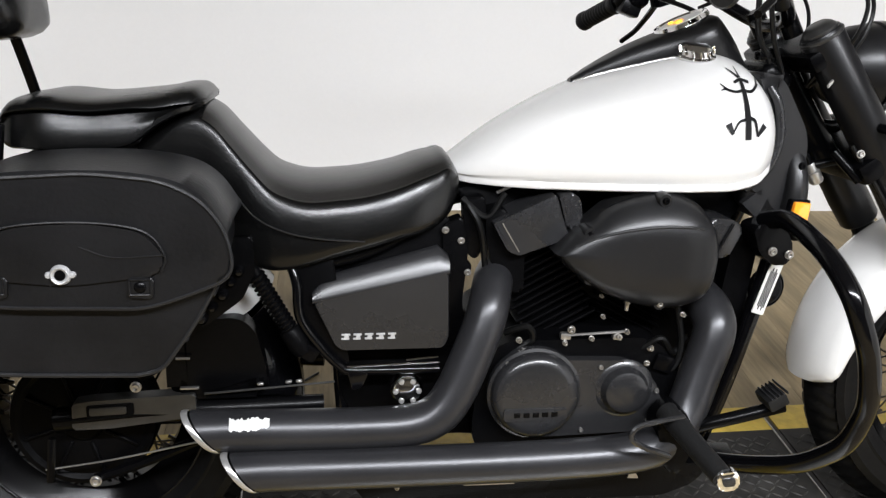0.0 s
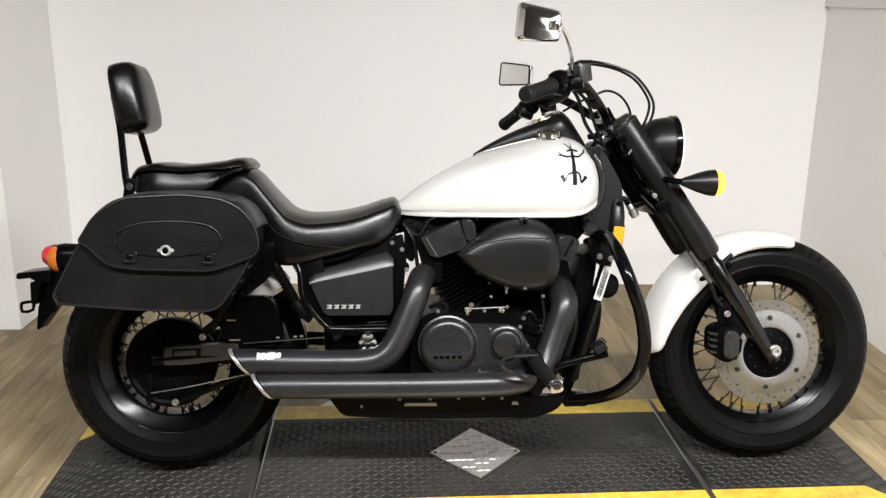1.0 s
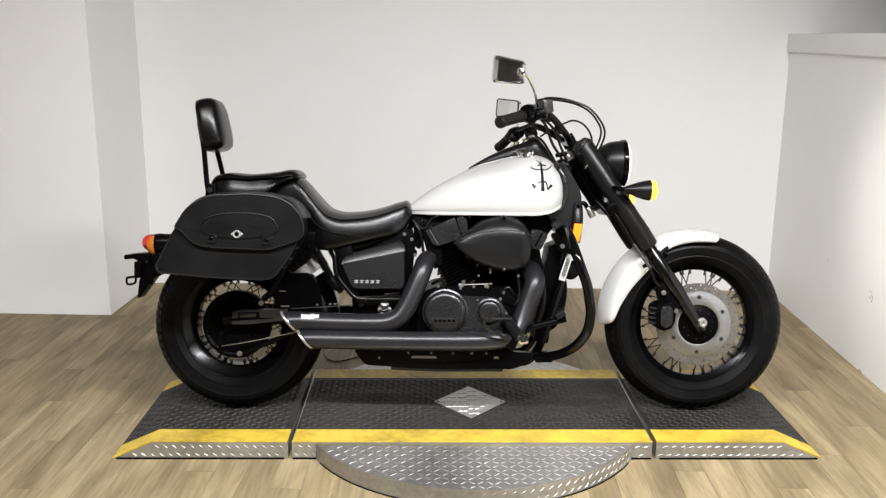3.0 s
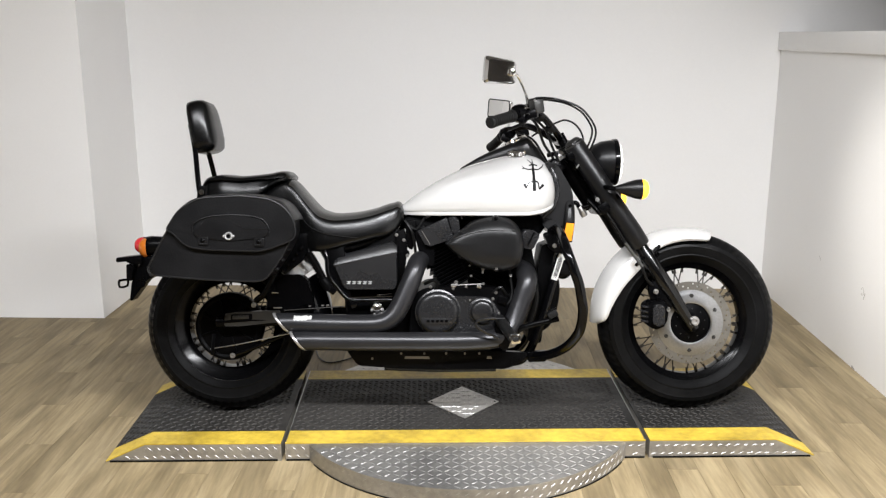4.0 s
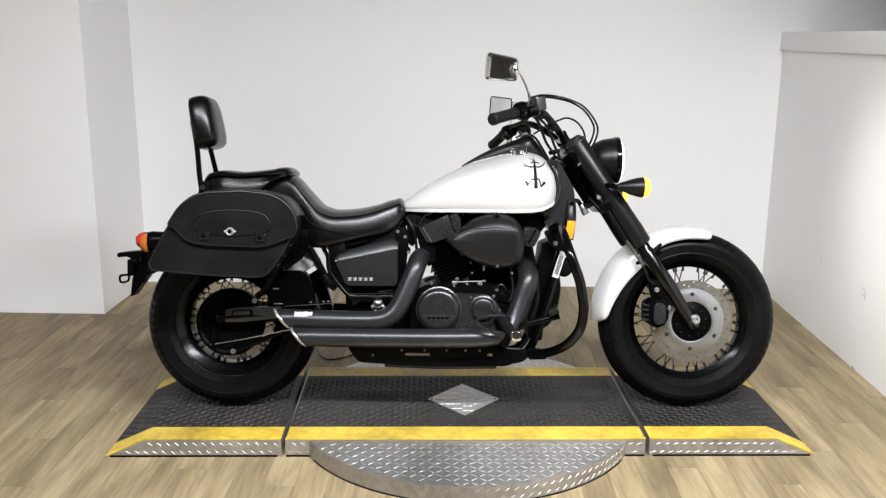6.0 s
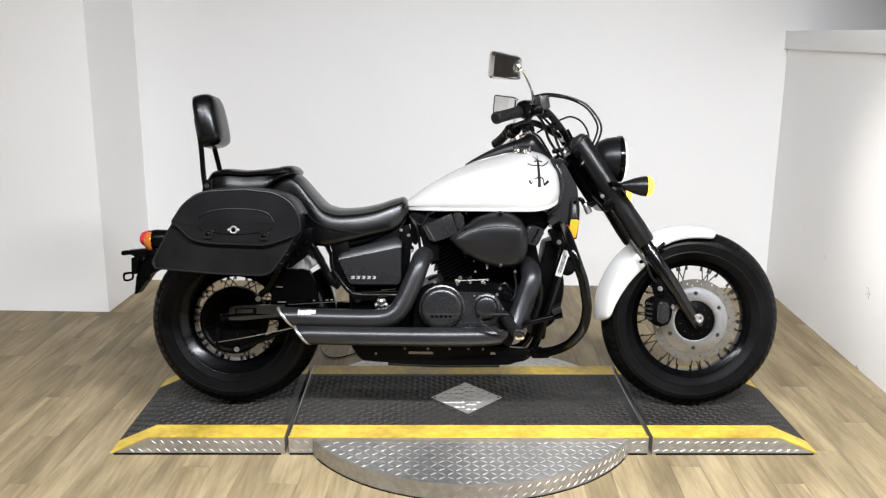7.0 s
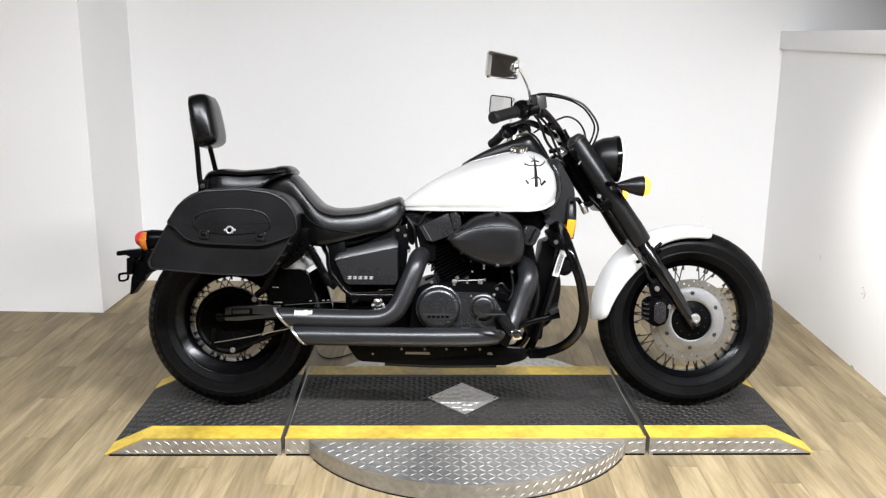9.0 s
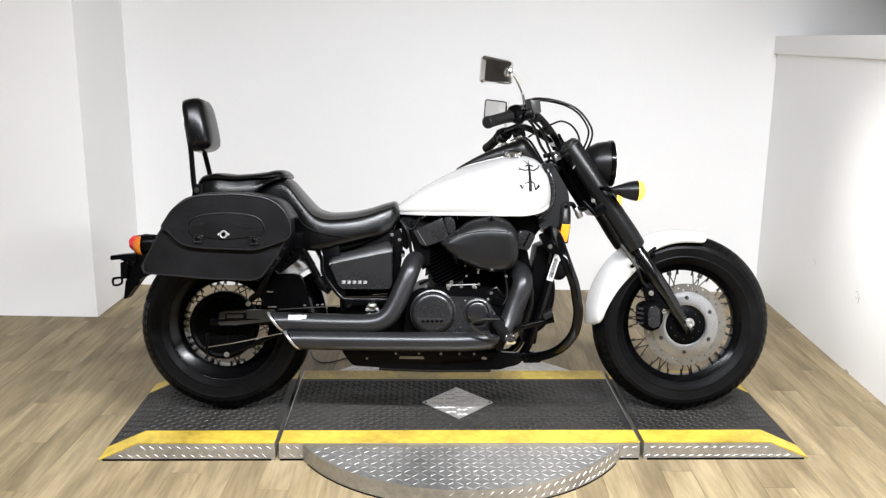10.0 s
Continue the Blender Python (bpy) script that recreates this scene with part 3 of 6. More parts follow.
def disc_brake():
    bm = B()
    y, ri, ro, n = -0.066, 0.118, 0.148, 48
    # friction ring: each sector is a plate with a drilled hole through it
    for k in range(n):
        a0, a1 = 2 * math.pi * k / n, 2 * math.pi * (k + 1) / n
        am, rm, rh = (a0 + a1) / 2, (0.125, 0.133, 0.141)[k % 3], 0.0036
        edge = [(ri, a0), (ri, am), (ri, a1), (rm, a1), (ro, a1), (ro, am), (ro, a0), (rm, a0)]
        c = Vector((rm * math.cos(am), 0, rm * math.sin(am)))
        e_r, e_t = Vector((math.cos(am), 0, math.sin(am))), Vector((-math.sin(am), 0, math.cos(am)))
        hole = [c + rh * (math.cos(t) * e_r + math.sin(t) * e_t) for t in (radians(225 - 45 * q) for q in range(8))]
        out = [Vector((r * math.cos(t), 0, r * math.sin(t))) for r, t in edge]
        up, dn = Vector((0, y - 0.0025, 0)), Vector((0, y + 0.0025, 0))
        of, ob, hf, hb2 = ([bm.verts.new(p + d) for p in line] for line, d in ((out, up), (out, dn), (hole, up), (hole, dn)))
        for q in range(8):
            p = (q + 1) % 8
            bm.faces.new((of[q], of[p], hf[p], hf[q]))
            bm.faces.new((ob[q], ob[p], hb2[p], hb2[q]))
            bm.faces.new((hf[q], hf[p], hb2[p], hb2[q]))
            if q in (0, 1, 4, 5):
                bm.faces.new((of[q], of[p], ob[p], ob[q]))
    bmesh.ops.remove_doubles(bm, verts=bm.verts, dist=1e-5)
    part("brake_disc", bm, DISC, front, "drilled steel front brake disc")
    bm = lathe(B(), [(0.072, y - 0.012), (0.078, y - 0.014), (0.108, y - 0.006), (0.119, y - 0.004), (0.119, y + 0.003), (0.072, y + 0.003)], seg=72, closed=True)
    part("disc_carrier", bm, CARRIER, front, "silver brake disc carrier")
    for k in range(6):
        a = 2 * math.pi * k / 6 + 0.5
        part("disc_bolt", bolt(B(), (0.097 * math.cos(a), y - 0.008, 0.097 * math.sin(a)), 0.0062, 0.005), PLATE, front)
    for k in range(10):
        a = 2 * math.pi * k / 10 + 0.2
        part("hub_bolt", bolt(B(), (0.052 * math.cos(a), y - 0.0105, 0.052 * math.sin(a)), 0.0018, 0.002), PLATE, front)
    part("hub_cover", lathe(B(), [(0.0, y - 0.02), (0.03, y - 0.02), (0.034, y - 0.014), (0.066, y - 0.008), (0.072, y - 0.004), (0.072, y)], seg=48), MATTE, front)


disc_brake()

# ---- fork and front end ----
RAKE = math.atan2(1.652 - 1.222, 0.964 - 0.318)
FX = Vector((math.sin(RAKE), 0, -math.cos(RAKE)))  # down the fork
FN = Vector((math.cos(RAKE), 0, math.sin(RAKE)))
FT = Vector((1.222, 0, 0.962))


def on_fork(d, y, off=0.0):
    return FT + FX * d + FN * off + Vector((0, y, 0))


for s in (-1, 1):
    y = s * 0.098
    cover = part("fork_cover", lathe(B(), [(0.0, -0.002), (0.033, 0.0), (0.036, 0.006), (0.0365, 0.31), (0.0385, 0.375), (0.0375, 0.430), (0.034, 0.436), (0.0, 0.436)], on_fork(0, y), FX, 40), SHELL, bike, "satin black upper fork cover")
    part("fork_cap", lathe(B(), [(0, -0.014), (0.018, -0.014), (0.024, -0.010), (0.029, -0.004), (0.029, 0.002)], on_fork(0, y), FX, 32), PLATE, cover, "dull grey fork cap")
    part("cap_ring", lathe(B(), [(0.0355, 0.004), (0.0372, 0.006), (0.0372, 0.009), (0.0355, 0.011)], on_fork(0, y), FX, 32), PLATE, cover, "thin worn ring")
    leg = part("fork_leg", lathe(B(), [(0.0, 0.39), (0.0235, 0.40), (0.0235, 0.46), (0.027, 0.465), (0.027, 0.62), (0.022, 0.70), (0.0195, 0.74), (0.0195, 0.765), (0.019, 0.79), (0.0, 0.792)], on_fork(0, y), FX, 36), FORKLEG, bike, "gloss black lower fork leg")
    if s < 0:
        part("axle_nut", bolt(B(), on_fork(0.762, y - 0.016, 0.012), 0.0135, 0.014), ENDRING, leg, "bright axle nut")
        part("pinch_bolt", bolt(B(), on_fork(0.785, y - 0.016, -0.004), 0.006, 0.006), SATIN, leg)
        for d in (0.47, 0.33):
            part("fork_bolt", bolt(B(), on_fork(d, y - 0.024, -0.022), 0.005, 0.006), SATIN, leg)
part("front_axle", rod(B(), FW + Vector((0, -0.115, 0)), FW + Vector((0, 0.115, 0)), 0.011), STEEL, bike)
bm = B()
box(bm, on_fork(0.035, 0, -0.01), (0.075, 0.25, 0.034), (0, -math.degrees(RAKE), 0), 0.01)
part("upper_yoke", bm, SATIN, bike)
bm = B()
box(bm, on_fork(0.25, 0, -0.012), (0.09, 0.26, 0.04), (0, -math.degrees(RAKE), 0), 0.012)
part("lower_yoke", bm, SATIN, bike)
bm = rod(B(), on_fork(0.03, 0, -0.05), on_fork(0.235, 0, -0.05), 0.030, 20)
part("steering_head", bm, SATIN, bike)
part("yoke_bolt", lathe(B(), [(0, -0.012), (0.012, -0.012), (0.016, -0.006), (0.018, 0.004)], on_fork(0.012, 0, -0.05), FX, 20), STEEL, bike, "bright steering stem nut")
# brake hose along the leg
part("steering_lock", lathe(B(), [(0, 0.0), (0.009, 0.001), (0.010, 0.004), (0.010, 0.016), (0.0125, 0.018), (0.0125, 0.036), (0.010, 0.040), (0, 0.041)], (1.252, -0.06, 0.738), (0.5, 0, -0.85), 20), STEEL, bike, "bright steering lock barrel")
part("lock_bracket", tube(B(), [(1.205, -0.055, 0.748), (1.240, -0.06, 0.752), (1.256, -0.06, 0.735), (1.30, -0.07, 0.745)], 0.008, 10), SATIN, bike)
part("hose_joint", tube(B(), [(1.278, -0.09, 0.762), (1.300, -0.105, 0.735), (1.318, -0.112, 0.715)], 0.0085, 10), SATIN, bike)
part("fender_bolt", bolt(B(), (1.523, -0.100, 0.571), 0.007, 0.012), SATIN, bike)
part("yoke_bolt", bolt(B(), (1.304, -0.128, 0.764), 0.0055, 0.006), STEEL, bike)
part("brake_hose_upper", tube(B(), [(1.30, -0.105, 0.775), (1.345, -0.118, 0.708), (1.38, -0.12, 0.655), (1.41, -0.12, 0.603)], 0.0048, 10), CABLE, bike, "black rubber brake hose")
part("brake_hose", tube(B(), [(1.405, -0.12, 0.612), (1.43, -0.12, 0.578), (1.467, -0.12, 0.528)], 0.0062, 10), HOSE, bike, "grey metal brake pipe section")
part("brake_hose_lower", tube(B(), [(1.464, -0.12, 0.532), (1.474, -0.12, 0.506), (1.486, -0.115, 0.48), (1.505, -0.11, 0.46)], 0.0052, 10), CABLE, bike)
part("clip", box(B(), on_fork(0.075, -0.128, -0.035), (0.006, 0.005, 0.016), (0, math.degrees(RAKE), 0), 0.002, 1), STEEL, bike)

# caliper
cal = part("brake_caliper", prism(B(), rounded([(1.478, 0.392), (1.50, 0.406), (1.545, 0.408), (1.562, 0.386), (1.556, 0.325), (1.535, 0.306), (1.505, 0.306), (1.478, 0.33)], 0.012), -0.122, -0.05, 0.008), MATTE, bike, "black front brake caliper")
part("caliper_cover", prism(B(), rounded([(1.503, 0.384), (1.512, 0.397), (1.536, 0.396), (1.545, 0.382), (1.544, 0.332), (1.535, 0.319), (1.510, 0.320), (1.502, 0.333)], 0.011), -0.14, -0.118, 0.007, 3), GREY, cal, "grey caliper piston cover")
part("caliper_bracket", prism(B(), rounded([(1.492, 0.472), (1.535, 0.480), (1.578, 0.432), (1.576, 0.372), (1.545, 0.388), (1.505, 0.400), (1.495, 0.43)], 0.010), -0.108, -0.09, 0.004), SATIN, cal)
for z in (0.335, 0.352, 0.369, 0.386):
    part("caliper_fin", box(B(), (1.478, -0.116, z), (0.024, 0.022, 0.008), (0, 8, 0), 0.002, 1), GREY, cal)
for x, z, shiny in ((1.516, 0.440, True), (1.524, 0.414, False), (1.560, 0.376, True), (1.490, 0.405, False)):
    part("caliper_bolt", bolt(B(), (x, -0.118, z), 0.0068, 0.010), STEEL if shiny else SATIN, cal)


def fender(name, centre, angles, radius, half, skirt, material, label, thick=0.003, tip=0.55):
    """A mudguard: a curved strip with turned-down sides, following the wheel."""
    bm = B()
    rings = []
    for a in np.linspace(radians(angles[0]), radians(angles[1]), 48):
        u = (math.degrees(a) - angles[0]) / (angles[1] - angles[0])
        end = min(1, u / 0.06, (1 - u) / 0.06)
        hw = half(u) * (tip + (1 - tip) * math.sqrt(max(0.0, end * (2 - end))))
        R, sk = radius(u), skirt(u)
        cs = []
        for k in range(13):
            t = -1 + k / 6
            cs.append((t * hw, R - 0.05 * hw / 0.07 * abs(t) ** 2.4 * 0.55))
        low = cs[0][1] - sk
        outer = [(-hw, low), (-hw - 0.003, low + sk * 0.4)] + cs + [(hw + 0.003, low + sk * 0.4), (hw, low)]
        inner = [(y * (1 - thick / hw), r - thick) for y, r in outer][::-1]
        d = Vector((math.cos(a), 0, math.sin(a)))
        rings.append([centre + d * r + Vector((0, y, 0)) for y, r in outer + inner])
    loft(bm, rings)
    return part(name, bm, material, bike, label, angle=50)


fender("front_fender", FW, (181, 76), lambda u: 0.348 + 0.007 * math.sin(math.pi * min(1, u * 1.15)) - 0.010 * u, lambda u: 0.084, curve([0, 0.25, 0.5, 0.62, 0.8, 1], [0.008, 0.040, 0.044, 0.022, 0.010, 0.004]), WHITE, "glossy white front mudguard")
part("fender_stay", tube(B(), [(1.45, -0.08, 0.53), (1.49, -0.095, 0.555), (1.535, -0.08, 0.60)], 0.008, 8), SATIN, bike)
fender("rear_fender", RW, (34.5, 136), lambda u: 0.384 - 0.012 * u, lambda u: 0.108, curve([0, 0.10, 0.25, 1], [0.052, 0.062, 0.035, 0.03]), WHITE, "glossy white rear mudguard", tip=0.97)
# black hanger strap with its row of studs, between the bag and the mudguard
hs = part("bag_hanger", prism(B(), rounded([(0.196, 0.526), (0.222, 0.507), (0.282, 0.552), (0.302, 0.595), (0.30, 0.65), (0.20, 0.65)], 0.008), -0.196, -0.184, 0.003), SATIN, bike)
for x, z, r in ((0.219, 0.523, 0.010), (0.236, 0.540, 0.007), (0.252, 0.560, 0.009), (0.266, 0.580, 0.007), (0.278, 0.597, 0.008)):
    part("hanger_stud", lathe(B(), [(0, 0.012), (r * 0.6, 0.011), (r, 0.006), (r, -0.002)], (x, -0.196, z), (0, -1, 0), 14), GLOSS, hs)

fender("inner_mudguard", RW, (-6, 31.5), lambda u: 0.366, lambda u: 0.100, lambda u: 0.085, GLOSS, "glossy black plastic inner mudguard", tip=0.9)
part("mudguard_side", prism(B(), rounded([(0.150, 0.498), (0.266, 0.503), (0.290, 0.486), (0.306, 0.432), (0.314, 0.365), (0.150, 0.365)], 0.022, 6), -0.140, -0.098, 0.034, 8), SATIN, bike, "satin black plastic mudguard side", angle=60)

# headlight
hl = part("headlight", lathe(B(), [(0.0, 0.0), (0.03, 0.003), (0.058, 0.022), (0.074, 0.055), (0.079, 0.085), (0.079, 0.098)], (1.280, 0, 0.899), (1, 0, 0.0), 48), SHELL, bike, "black bullet headlight")
part("headlight_rim", lathe(B(), [(0.079, 0.096), (0.083, 0.098), (0.084, 0.112), (0.079, 0.116), (0.075, 0.112)], (1.280, 0, 0.899), (1, 0, 0), 48), GLOSS, hl)
part("headlight_lens", lathe(B(), [(0.0, 0.134), (0.03, 0.132), (0.058, 0.126), (0.075, 0.118), (0.079, 0.111), (0.076, 0.104)], (1.280, 0, 0.899), (1, 0, 0), 48), HEADLENS, hl, "lit clear headlight lens")
beam = bpy.data.lights.new("headlight_beam", "SPOT")
beam.energy, beam.spot_size, beam.spot_blend, beam.shadow_soft_size, beam.color = 22.0, radians(64), 0.9, 0.05, (1.0, 0.97, 0.92)
new("headlight_beam", beam).matrix_world = look((1.437, 0.105, 0.955), (2.55, 0.26, 0.72))
part("headlight_bracket", tube(B(), [(1.345, 0, 0.825), (1.33, 0, 0.797), (1.28, 0, 0.80)], 0.012, 10), SATIN, hl)
for s in (-1, 1):
    b0 = Vector((1.356, s * 0.185, 0.785 - 0.017 * s))
    sig = part("turn_signal", lathe(B(), [(0, 0), (0.009, 0.001), (0.013, 0.01), (0.026, 0.045), (0.033, 0.07), (0.035, 0.088), (0.033, 0.09)], b0, (1, 0, -0.03), 32), SHELL, bike, "black bullet turn signal, lit")
    part("signal_lens", lathe(B(), [(0.034, 0.088), (0.034, 0.097), (0.027, 0.108), (0.012, 0.114), (0, 0.115)], b0, (1, 0, -0.03), 32), AMBERLIT, sig, "lit yellow signal lens")
    part("signal_stalk", tube(B(), [b0 + Vector((0.012, 0, 0)), b0 + Vector((-0.012, -s * 0.02, 0.002)), (1.325, s * 0.12, 0.81)], 0.008, 10), SATIN, sig)

# ---- handlebar and controls ----
bar_pts = [(0.918, -0.40, 1.010), (1.006, -0.28, 1.044), (1.07, -0.20, 1.062), (1.115, -0.14, 1.045), (1.175, -0.075, 0.985), (1.185, 0, 0.97), (1.175, 0.075, 0.985), (1.112, 0.14, 1.03), (1.07, 0.20, 1.042), (1.008, 0.28, 1.018), (0.962, 0.40, 0.977)]
hb = part("handlebar", tube(B(), bar_pts, 0.0125, 14, 8), GLOSS, bike, "gloss black pullback handlebar")


def grip(a, b, label):
    a, b = Vector(a), Vector(b)
    d = (b - a)
    L = d.length
    prof = [(0, -0.006), (0.016, -0.006), (0.020, 0.0), (0.020, 0.012), (0.0175, 0.016)]
    for k in range(10):
        u = 0.016 + (L - 0.026) * k / 10
        prof += [(0.0175, u + 0.002), (0.0185, u + 0.004), (0.0185, u + (L - 0.026) / 10 - 0.001)]
    prof += [(0.0205, L - 0.008), (0.0205, L), (0.012, L)]
    return part("grip", lathe(B(), prof, a, d, 24), GRIP, hb, label)


grip((0.915, -0.404, 1.0095), (0.992, -0.299, 1.0385), "black rubber throttle grip")
grip((0.961, 0.404, 0.972), (1.0, 0.300, 1.009), "black rubber grip")
for s, c, lv in ((-1, (1.02, -0.262, 1.056), ((1.045, -0.255, 1.035), (1.02, -0.33, 1.01), (0.965, -0.40, 0.985))), (1, (1.018, 0.262, 1.02), ((1.065, 0.25, 1.008), (1.07, 0.31, 0.985), (1.066, 0.37, 0.955), (1.052, 0.415, 0.932)))):
    sw = part("switch_housing", lathe(B(), [(0, -0.028), (0.02, -0.028), (0.024, -0.02), (0.026, 0), (0.024, 0.02), (0.02, 0.028), (0, 0.028)], c, Vector((0.6, -s * 0.75, 0.12)), 20), SATIN, hb)
    box_bm = B()
    box(box_bm, Vector(c) + Vector((-0.005, 0, -0.02)), (0.04, 0.045, 0.03), (0, 20, 0), 0.006)
    part("switch_block", box_bm, SATIN, sw)
    part("switch_button", box(B(), Vector(c) + Vector((-0.022, -0.006 * s, 0.01)), (0.012, 0.012, 0.012), bevel=0.002), RED if s < 0 else MATTE, sw)
    part("lever", tube(B(), lv, 0.0065, 8, 6, 0.0055), SATIN, hb, "black control lever")
    part("lever_clamp", box(B(), Vector(lv[0]) + Vector((0.012, 0, 0.012)), (0.045, 0.03, 0.03), (0, -15, 20 * s), 0.007), SATIN, hb)
mc = part("master_cylinder", box(B(), (1.076, -0.235, 1.076), (0.036, 0.055, 0.046), (0, -8, 20), 0.006), PLATE, hb, "dark grey front brake fluid reservoir")
part("reservoir_cap", box(B(), (1.075, -0.235, 1.101), (0.039, 0.058, 0.007), (0, -8, 25), 0.003), SATIN, mc)
part("sight_glass", lathe(B(), [(0, 0.004), (0.008, 0.004), (0.01, 0)], (1.04, -0.262, 1.073), (-0.5, -0.8, 0), 16), STEEL, mc)
for s, pts in ((-1, ((1.035, -0.275, 1.066), (1.052, -0.262, 1.05), (1.07, -0.262, 1.092))), (1, ((1.03, 0.27, 1.03), (1.05, 0.262, 1.022)))):
    for p in pts:
        part("perch_screw", bolt(B(), p, 0.0042, 0.006, (-0.3, s, 0.4)), STEEL, hb)
for p0, p1 in (((1.09, -0.165, 1.055), (1.105, -0.15, 1.045)), ((1.135, -0.115, 1.02), (1.15, -0.10, 1.005))):
    part("cable_tie", rod(B(), p0, p1, 0.0155, 12), CABLE, hb)
for s in (-1, 1):
    part("riser", rod(B(), (1.20, s * 0.055, 0.955), (1.178, s * 0.055, 0.995), 0.017, 16), SATIN, hb)


def mirror(centre, right, up, w, h, stem, label, rim):
    """A rectangular rear-view mirror: a chrome shell, its glass, and a curved stem."""
    c, r, u = Vector(centre), Vector(right).normalized(), Vector(up).normalized()
    n = r.cross(u).normalized()  # towards the rider
    if n.x > 0:
        n = -n
    out = rounded([(-w / 2, -h / 2 * 1.05), (w / 2, -h / 2 * 0.8), (w / 2 * 0.97, h / 2 * 0.85), (-w / 2 * 0.97, h / 2)], 0.012, 4)
    rings = [[c + n * d + r * x * k + u * y * k for x, y in out] for d, k in ((0.004, 0.93), (0.006, 0.97), (0.002, 1.0), (-0.006, 1.0), (-0.009, 0.985), (-0.020, 0.85), (-0.0215, 0.82), (-0.0225, 0.4))]
    m = part("mirror", loft(B(), rings), CHROME, hb, label, angle=24)
    part("mirror_glass", loft(B(), [[c + n * d + r * x * 0.92 + u * y * 0.92 for x, y in out] for d in (0.003, 0.0055)]), MIRROR, m, "mirror glass")
    part("mirror_rim", tube(B(), [c + n * 0.005 + r * x * 0.96 + u * y * 0.96 for x, y in out + out[:1]], 0.0026, 6, 1), rim, m)
    part("mirror_stem", tube(B(), stem, 0.0045, 10, 8), CHROME, m, "chrome mirror stem")
    part("mirror_joint", lathe(B(), [(0, -0.012), (0.009, -0.01), (0.011, 0), (0.008, 0.012), (0, 0.013)], stem[0], (0, 0, 1), 14), CHROME, m)


mirror((0.942, -0.41, 1.170), (0.97, 0.22, -0.1), (0.06, -0.14, 0.96), 0.106, 0.084, [(0.981, -0.437, 1.162), (0.998, -0.43, 1.150), (1.028, -0.36, 1.108), (1.046, -0.28, 1.072)], "chrome rectangular mirror on a curved stem", CHROME)
mirror((0.998, 0.41, 1.132), (0.552, -0.834, -0.12), (0.05, -0.1, 0.95), 0.150, 0.074, [(1.03, 0.385, 1.13), (1.035, 0.36, 1.105), (1.03, 0.31, 1.07), (1.022, 0.262, 1.04)], "chrome rectangular mirror with a dark rim", SATIN)
for n, pts in enumerate((
    [(1.06, -0.22, 1.095), (1.089, -0.16, 1.113), (1.148, -0.12, 1.115), (1.201, -0.12, 1.102), (1.247, -0.12, 1.08), (1.284, -0.12, 1.037), (1.298, -0.12, 0.998), (1.285, -0.12, 0.952), (1.262, -0.10, 0.91), (1.235, -0.06, 0.87)],
    [(1.05, -0.23, 1.085), (1.095, -0.16, 1.106), (1.148, -0.125, 1.107), (1.201, -0.125, 1.094), (1.246, -0.125, 1.068), (1.276, -0.125, 1.028), (1.284, -0.125, 0.996), (1.270, -0.12, 0.95), (1.245, -0.09, 0.91), (1.23, -0.06, 0.87)],
    [(1.10, 0.12, 1.0), (1.14, 0.07, 1.025), (1.185, 0.05, 1.046), (1.216, 0.05, 1.054), (1.251, 0.05, 1.039), (1.276, 0.05, 1.004), (1.281, 0.05, 0.963), (1.26, 0.04, 0.91)],
    [(1.04, -0.22, 1.06), (1.09, -0.14, 1.02), (1.12, -0.09, 0.96), (1.16, -0.06, 0.90), (1.15, -0.05, 0.84)], [(1.06, -0.2, 1.05), (1.12, -0.12, 1.01), (1.15, -0.085, 0.95), (1.18, -0.07, 0.89)], [(1.05, 0.2, 1.02), (1.10, 0.12, 0.99), (1.13, 0.08, 0.94), (1.16, 0.05, 0.88)])):
    part("control_cable", tube(B(), pts, (0.0036, 0.0036, 0.0035, 0.005, 0.0045, 0.0045)[n], 8, 8), CABLE, hb, "black control cable")
bm = B()
box(bm, (1.168, -0.02, 0.880), (0.06, 0.11, 0.05), (0, 30, 0), 0.018, 4)
part("ignition_cover", bm, SATIN, bike)
part("horn_bracket", box(B(), (1.155, -0.06, 0.925), (0.04, 0.026, 0.016), (0, -12, 0), 0.005), SATIN, bike)

# ---- fuel tank ----
TX = [0.610, 0.635, 0.674, 0.75, 0.827, 0.919, 1.014, 1.082, 1.128, 1.155, 1.168]
t_top = curve(TX, [0.738, 0.757, 0.786, 0.833, 0.871, 0.903, 0.926, 0.924, 0.898, 0.86, 0.81])
t_bot = curve(TX, [0.716, 0.711, 0.709, 0.708, 0.708, 0.708, 0.708, 0.711, 0.724, 0.745, 0.775])
t_half = curve(TX, [0.055, 0.078, 0.104, 0.138, 0.160, 0.176, 0.182, 0.175, 0.153, 0.115, 0.07])


def tank_y(x, z):
    """Half the tank's width at a height."""
    zt, zb, w = t_top(x), t_bot(x), t_half(x)
    zm = zb + 0.34 * (zt - zb)
    if z >= zm:
        u = min(1, (z - zm) / (zt - zm))
        return w * max(0.0, 1 - u**2.15) ** (1 / 2.15)
    u = (zm - z) / (zm - zb)
    return w * (1 - 0.10 * u * u)


